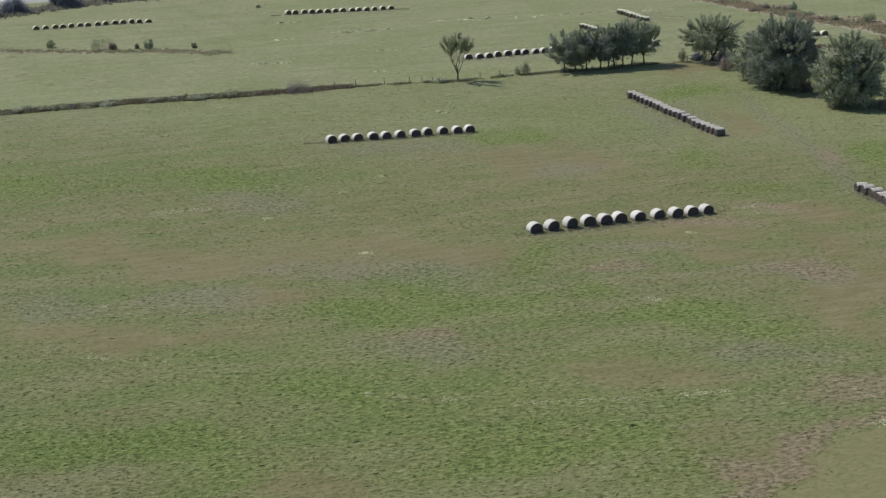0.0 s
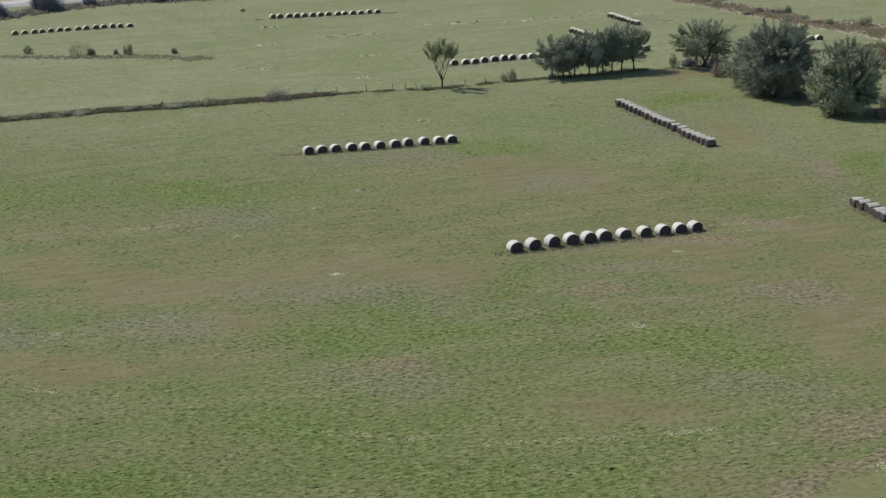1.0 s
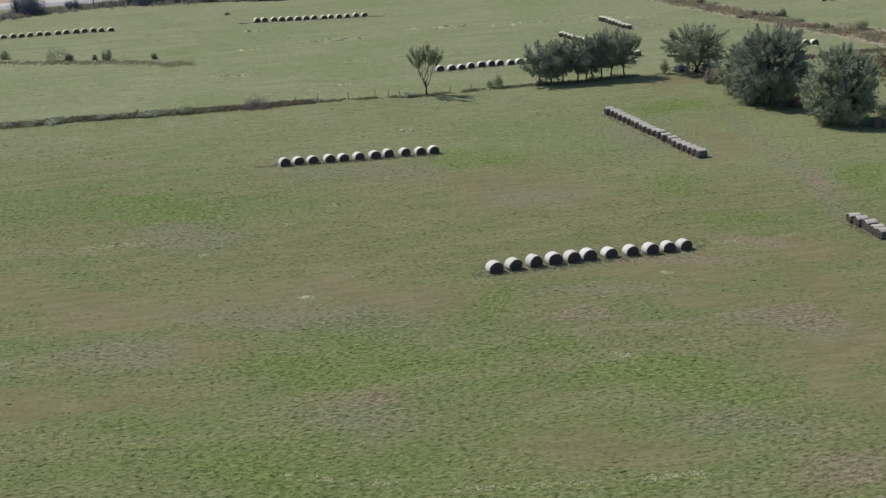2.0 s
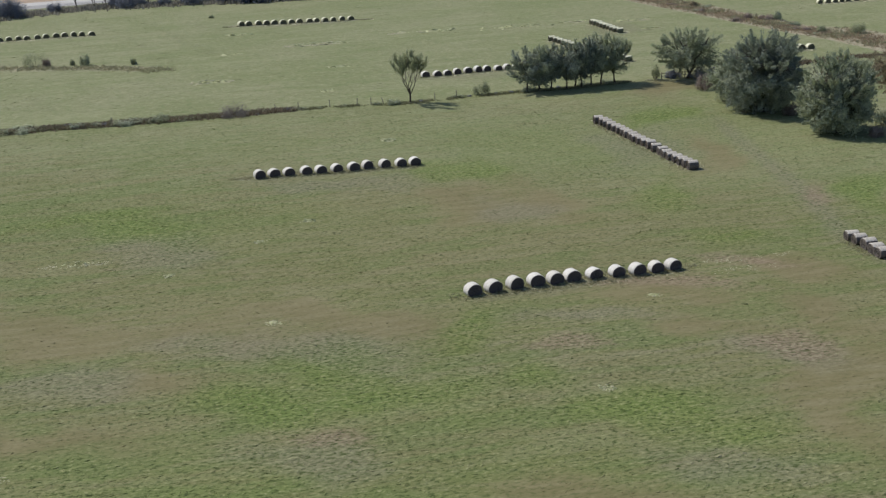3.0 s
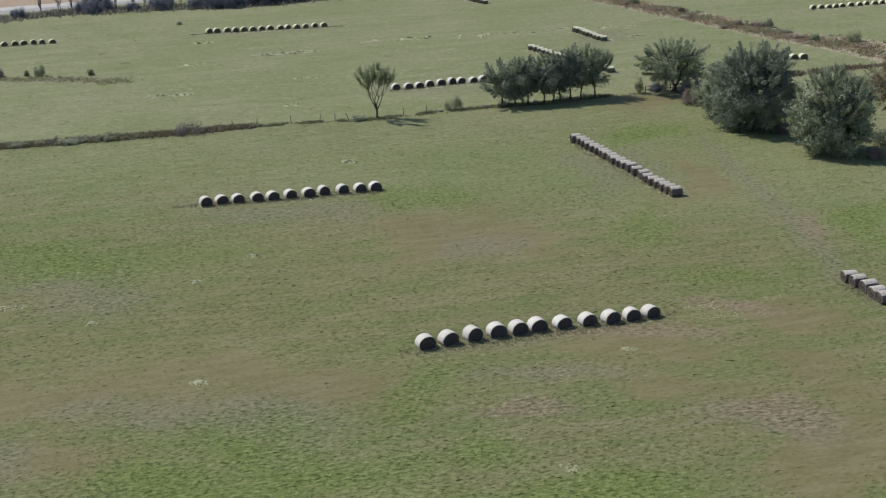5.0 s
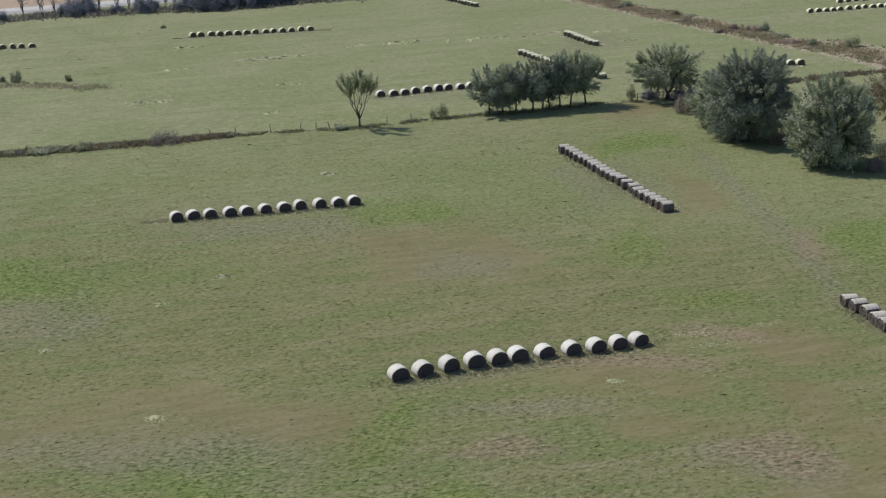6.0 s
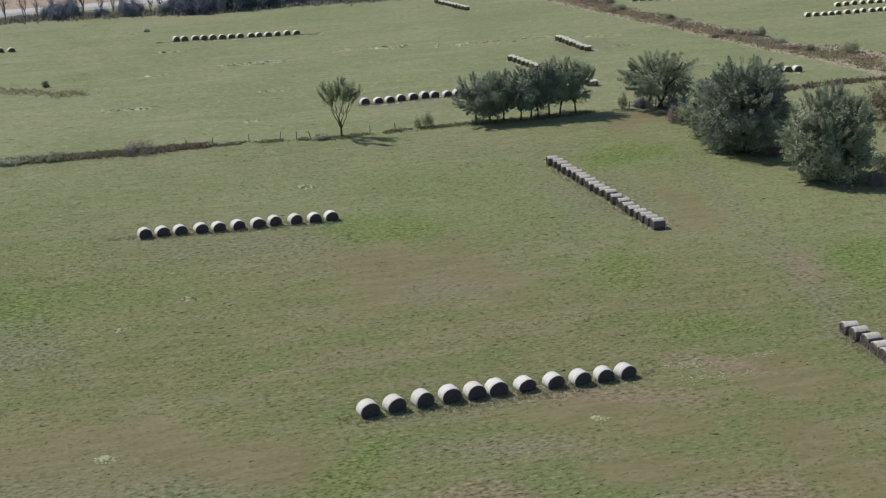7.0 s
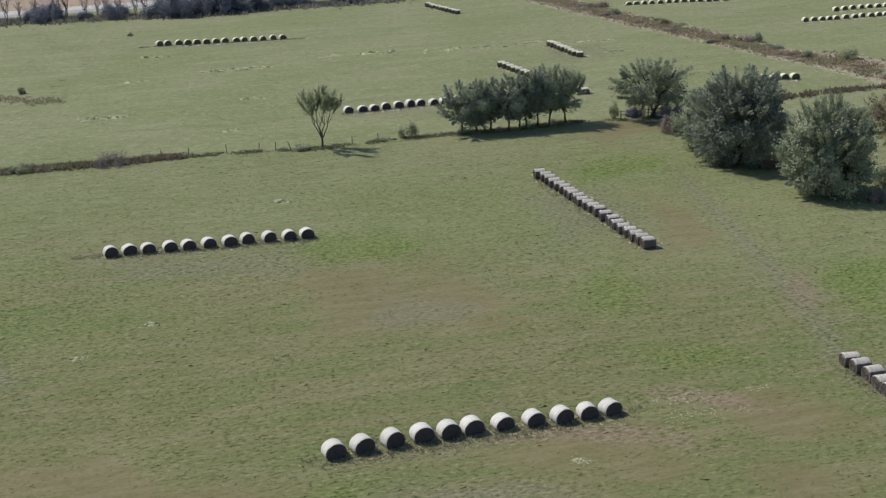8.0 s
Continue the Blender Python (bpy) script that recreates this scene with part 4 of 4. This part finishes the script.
def weeds():
    rng = np.random.default_rng(22)
    k = 15000
    t = 0.5 + 0.5 * np.clip(rng.normal(size=k) * 0.42, -1, 1)
    x = -80 + 112 * rng.random(k)
    lo, hi = line_y(x, SCRUB_LOW), line_y(x, SCRUB_HIGH)
    y = lo + (hi - lo) * t
    clump = 0.5 + 0.5 * np.sin(x * 0.9 + np.sin(y * 0.6) * 2) * np.sin(y * 0.8)
    v, f = blades(x, y, 0.12 + 0.6 * clump ** 2 * rng.random(k), 0.28, rng, 0.5)
    stuff("ditch_weeds", "dry reddish-brown weeds filling a ditch", "weeds", v, f, M_DRYWEED)
    pick = np.sin(x * 0.35 + 1.3 * np.sin(y * 0.21)) + np.sin(y * 0.5 - x * 0.2) + 0.5 * rng.normal(size=k) > 0.35
    x, y = x[pick] + 0.3, y[pick] + 0.2
    v, f = blades(x, y, 0.10 + 0.40 * rng.random(len(x)) ** 2, 0.4, rng, 0.9)
    stuff("ditch_grass", "olive and grey rough grass in clumps along a ditch", "grass", v, f, M_DITCHGRASS)
    x, y = along(SCRUB_LEFT, 3200, rng, 1.5)
    v, f = blades(x, y, 0.45 * rng.random(3200) ** 2 + 0.08, 0.25, rng, 0.7)
    stuff("strip_weeds", "tan rough grass in a strip across the pasture", "weeds", v, f, M_DITCHGRASS)
    x, y = along(HEDGE, 11000, rng, 0.65)
    keep = (x < -98) | (np.sin(x * 0.8 + 1.5 * np.sin(x * 0.31)) > rng.normal(size=11000) * 0.6 + 0.1)
    x, y = x[keep], y[keep]
    h = 0.10 + 0.5 * rng.random(len(x)) * (0.35 + 0.65 * (x < -98))
    v, f = blades(x, y, h, 0.2, rng, 0.5)
    stuff("fence_line_weeds", "rough weeds and tall grass along the fence line", "weeds", v, f, M_HEDGEWEED)
    x, y = along([p for p in HEDGE if p[0] < -85], 7500, rng, 0.8)
    v, f = blades(x, y, 0.2 + 0.55 * rng.random(7500) ** 1.5, 0.25, rng, 0.6)
    stuff("fence_line_stalks", "brown dead stalks along the fence line", "weeds", v, f, M_BROWNWEED)
    x, y = along([p for p in HEDGE if p[0] < -85], 3500, rng, 0.7)
    front = rng.random(3500) < 0.45
    x, y = x - np.where(front, -0.4, 0.4), y + np.where(front, -1.7, 1.5)
    v, f = blades(x, y, (0.08 + 0.25 * rng.random(3500)) * np.where(front, 0.3, 1.0), 0.3, rng, 0.8)
    stuff("fence_line_verge", "pale tan grass verge on both sides of the fence line", "grass", v, f, M_DITCHGRASS)
    x, y = along([(-51, 243.2), (-42, 247), (-33, 252.6)], 2200, rng, 0.6)
    v, f = blades(x, y, 0.1 + 0.3 * rng.random(2200), 0.2, rng, 0.5)
    stuff("grove_weeds", "rough grass under the grove", "weeds", v, f, M_HEDGEWEED)
    x, y = along([(-4, 272.5), (5.3, 279.5), (14, 283.5)], 2000, rng, 0.8)
    keep = np.sin(x * 1.1 + 1.7 * np.sin(x * 0.4)) > rng.normal(size=2000) * 0.7 - 0.1
    x, y = x[keep], y[keep]
    v, f = blades(x, y, 0.12 + 0.5 * rng.random(len(x)) ** 1.5, 0.3, rng, 0.6)
    stuff("bank_weeds", "brown rough weeds along a ditch bank", "weeds", v, f, M_BROWNWEED)
    x, y = along([(-29, 253.8), (-20, 253)], 900, rng, 0.5)
    v, f = blades(x, y, 0.06 + 0.16 * rng.random(900), 0.2, rng, 1.2)
    stuff("tree_foot_grass", "pale dry grass at the feet of trees", "grass", v, f, M_STRAW)
    x, y = along(FAR_BELT, 6000, rng, 3.0)
    v, f = blades(x, y + 1.5, 0.4 + 0.9 * rng.random(6000), 0.5, rng, 0.5)
    stuff("roadside_weeds", "rough grey weeds below a gravel road", "weeds", v, f, M_GREYWEED)


weeds()


def loose_hay():
    rng = np.random.default_rng(23)
    xs, ys = [], []

    def put(x, y):
        xs.append(x), ys.append(y)

    for _, a, b, k, axis in ROWS:
        u = (math.cos(radians(axis)), math.sin(radians(axis)))
        x, y = along([a, b], k * 46, rng, 0.75)
        put(x + u[0] * 0.5, y + u[1] * 0.5)
    ux, uy = [], []
    for key, a, b, k, axis in ROWS:
        u = (math.cos(radians(axis)), math.sin(radians(axis)))
        x, y = along([a, b], k * (170 if key in "ABCD" else 60), rng, 0.65)
        off = rng.choice([-0.85, 0.85, 0.95, 0.3], len(x)) * (1 if axis < 0 else 0.8)
        ux.append(x + u[0] * off), uy.append(y + u[1] * off)
    for line in ([(-146.5, 325.4), (-143.5, 326.6)], [(-116, 337.6), (-111, 339.6)], [(-77, 179.0), (-74.5, 180.2)], [(-34.5, 137.2), (-32.6, 138)], [(-12.6, 150.2), (-11.2, 151)]):
        x, y = along(line, 150 if line[0][1] > 170 else 45, rng, 0.4)
        ux.append(x), uy.append(y)
    wx, wy = [], []
    for (a, b), k in ((((-148, 325.2), (-112, 339.2)), 420), (((-74, 257.6), (-55, 267.6)), 260), (((-206, 300.4), (-177, 313.4)), 260), (((-34.0, 137.4), (-12.4, 150.4)), 420), (((-75, 179.8), (-53, 190.6)), 420)):
        x, y = along([a, b], k, rng, 0.35)
        wx.append(x + 0.7), wy.append(y - 0.9)
    x, y = np.concatenate(wx), np.concatenate(wy)
    far = 1 + np.clip((y - 150) / 90, 0, 1.6)
    v, f = blades(x, y, (0.05 + 0.20 * rng.random(len(x)) ** 2) * (0.6 + 0.4 * far), 0.07 * far, rng, 0.5)
    stuff("row_weeds", "olive weeds standing along the rows of bales", "weeds", v, f, M_HEDGEWEED)
    x, y = np.concatenate(ux), np.concatenate(uy)
    v, f = blades(x, y, 0.06 + 0.20 * rng.random(len(x)) ** 1.8, 0.10, rng, 0.8)
    stuff("uncut_grass", "pale uncut grass left standing round the bales", "grass", v, f, M_DITCHGRASS)
    for line, k, w in (
        ([(-36.5, 91.8), (-24.8, 92.2), (-19.4, 93.6), (-11, 96.2), (-4.9, 98.5)], 700, 0.25),
        ([(-65.7, 94.4), (-55.9, 94.4)], 250, 0.3), ([(-13, 151.5), (-7, 153.6), (-2, 156.5)], 260, 0.45), ([(-9, 149.8), (-3, 152.4)], 140, 0.5),
        ([(-98, 313), (-88, 317)], 150, 0.8), ([(-60, 329.5), (-55, 332)], 350, 0.4), ([(-38.5, 319.5), (-35, 321)], 260, 0.3), ([(-46, 331), (-39, 334)], 350, 0.4),
        ([(-116, 296), (-106, 300.5)], 900, 0.8), ([(-117.5, 249.5), (-111.5, 252)], 600, 0.6), ([(-82, 140.4), (-75.5, 143.4)], 500, 0.45),
        ([(-76, 179.4), (-74.6, 180)], 150, 0.4), ([(-145, 326), (-143, 327)], 200, 0.5), ([(-116, 337.6), (-112, 339)], 200, 0.5),
    ):
        x, y = along(line, int(k * (0.9 if line[0][1] < 200 else 1.5)), rng, w)
        patchy = np.sin(x * 1.3 + 2 * np.sin(x * 0.37)) + 0.7 * np.sin(x * 3.1 + y) > rng.normal(size=len(x)) * 0.5 - 0.1
        put(x[patchy], y[patchy])
    for x, y, w in ((-66.4, 140, 0.35), (-15.3, 118.5, 0.35), (-62.5, 204, 0.5), (-58.8, 161.6, 0.4), (-61.5, 152.7, 0.4), (-14.3, 141.3, 0.3), (-70.2, 106.8, 0.5), (-49, 128, 0.4), (5.4, 94, 0.6)):
        put(x + rng.normal(size=60) * w, y + rng.normal(size=60) * w)
    x, y = np.concatenate(xs), np.concatenate(ys)
    far = np.clip((y - 170) / 100, 0, 1)
    v, f = clumps(x, y, (0.05 + 0.05 * rng.random(len(x))) * (1 + 3.2 * far), (0.12, 0.4), rng, 0.0, 2.2, 3.0)
    stuff("loose_hay", "pale loose hay left on the mown grass", "hay", v, f, M_STRAW)
    xs, ys = [], []
    for a, b, k, w in (((-96, 314), (-84, 318), 60, 0.9), ((-78, 318), (-64, 326), 70, 1.3), ((-60, 329.5), (-55, 332), 90, 0.3), ((-38.5, 319.5), (-35, 321), 90, 0.3), ((-46, 331), (-39, 334), 90, 0.3),
                       ((-116, 296), (-106, 300.5), 260, 0.6), ((-117.5, 249.5), (-115, 250.4), 90, 0.35), ((-113.5, 250.6), (-111.5, 252), 110, 0.4),
                       ((-140, 312), (-134, 314), 60, 0.3), ((-128, 283), (-124, 285), 50, 0.3), ((-96, 268), (-92, 270), 60, 0.3), ((-88, 243), (-86, 244), 70, 0.3)):
        x, y = along([a, b], k, rng, w)
        patchy = np.sin(x * 1.1 + 2 * np.sin(x * 0.37)) > rng.normal(size=k) * 0.5 - 0.3
        put(x[patchy], y[patchy])
    for x, y, w in ((-66.4, 140, 0.3), (-15.3, 118.5, 0.3), (-62.5, 204, 0.5), (-58.8, 161.6, 0.3), (-61.5, 152.7, 0.3), (-14.3, 141.3, 0.25), (-70.2, 106.8, 0.35), (-49, 128, 0.3), (5.4, 94, 0.4), (-79, 142, 0.9)):
        put(x + rng.normal(size=26) * w, y + rng.normal(size=26) * w * 0.6)
    x, y = np.concatenate(xs), np.concatenate(ys)
    v, f = clumps(x, y, (0.07 + 0.07 * rng.random(len(x))) * (1 + 2.6 * np.clip((y - 130) / 100, 0, 1)), (0.35, 0.8), rng, 0.0, 2.0, 3.0)
    stuff("bleached_hay", "bleached hay in thin broken heaps on the meadow", "hay", v, f, M_STRAW_PALE)


loose_hay()


def pasture_weeds():
    """Dark single weeds in loose drifts over the mown grass."""
    rng = np.random.default_rng(24)
    k = 110000
    y = 64 + (rng.random(k) ** 1.4) * 165
    left, right = -62 - 0.70 * (y - 66), 9 + 0.02 * y
    x = left + (right - left) * rng.random(k)
    drift = 0.22 * np.clip((y - 130) / 15, 0, 1) + 0.25 * np.sin(x * 0.23 + 1.7 * np.sin(y * 0.11)) + 0.25 * np.sin(y * 0.19 - x * 0.09 + 1.0) + 0.7 * blob(x, y, LUSH) - 0.9 * blob(x, y, BARE) - 0.45 * blob(x, y, DRY)
    keep = (drift > rng.normal(size=k) * 0.5 + 0.85) & (y < line_y(x, HEDGE) - 2)
    x, y = x[keep], y[keep]
    s = rng.uniform(0.6, 1.3, len(x))
    v, f = blades(x, y, 0.055 * s, 0.13 * s, rng, 0.9, 6)
    stuff("pasture_weeds", "small dark-green weeds dotted over the pasture", "weeds", v, f, M_WEED)


pasture_weeds()
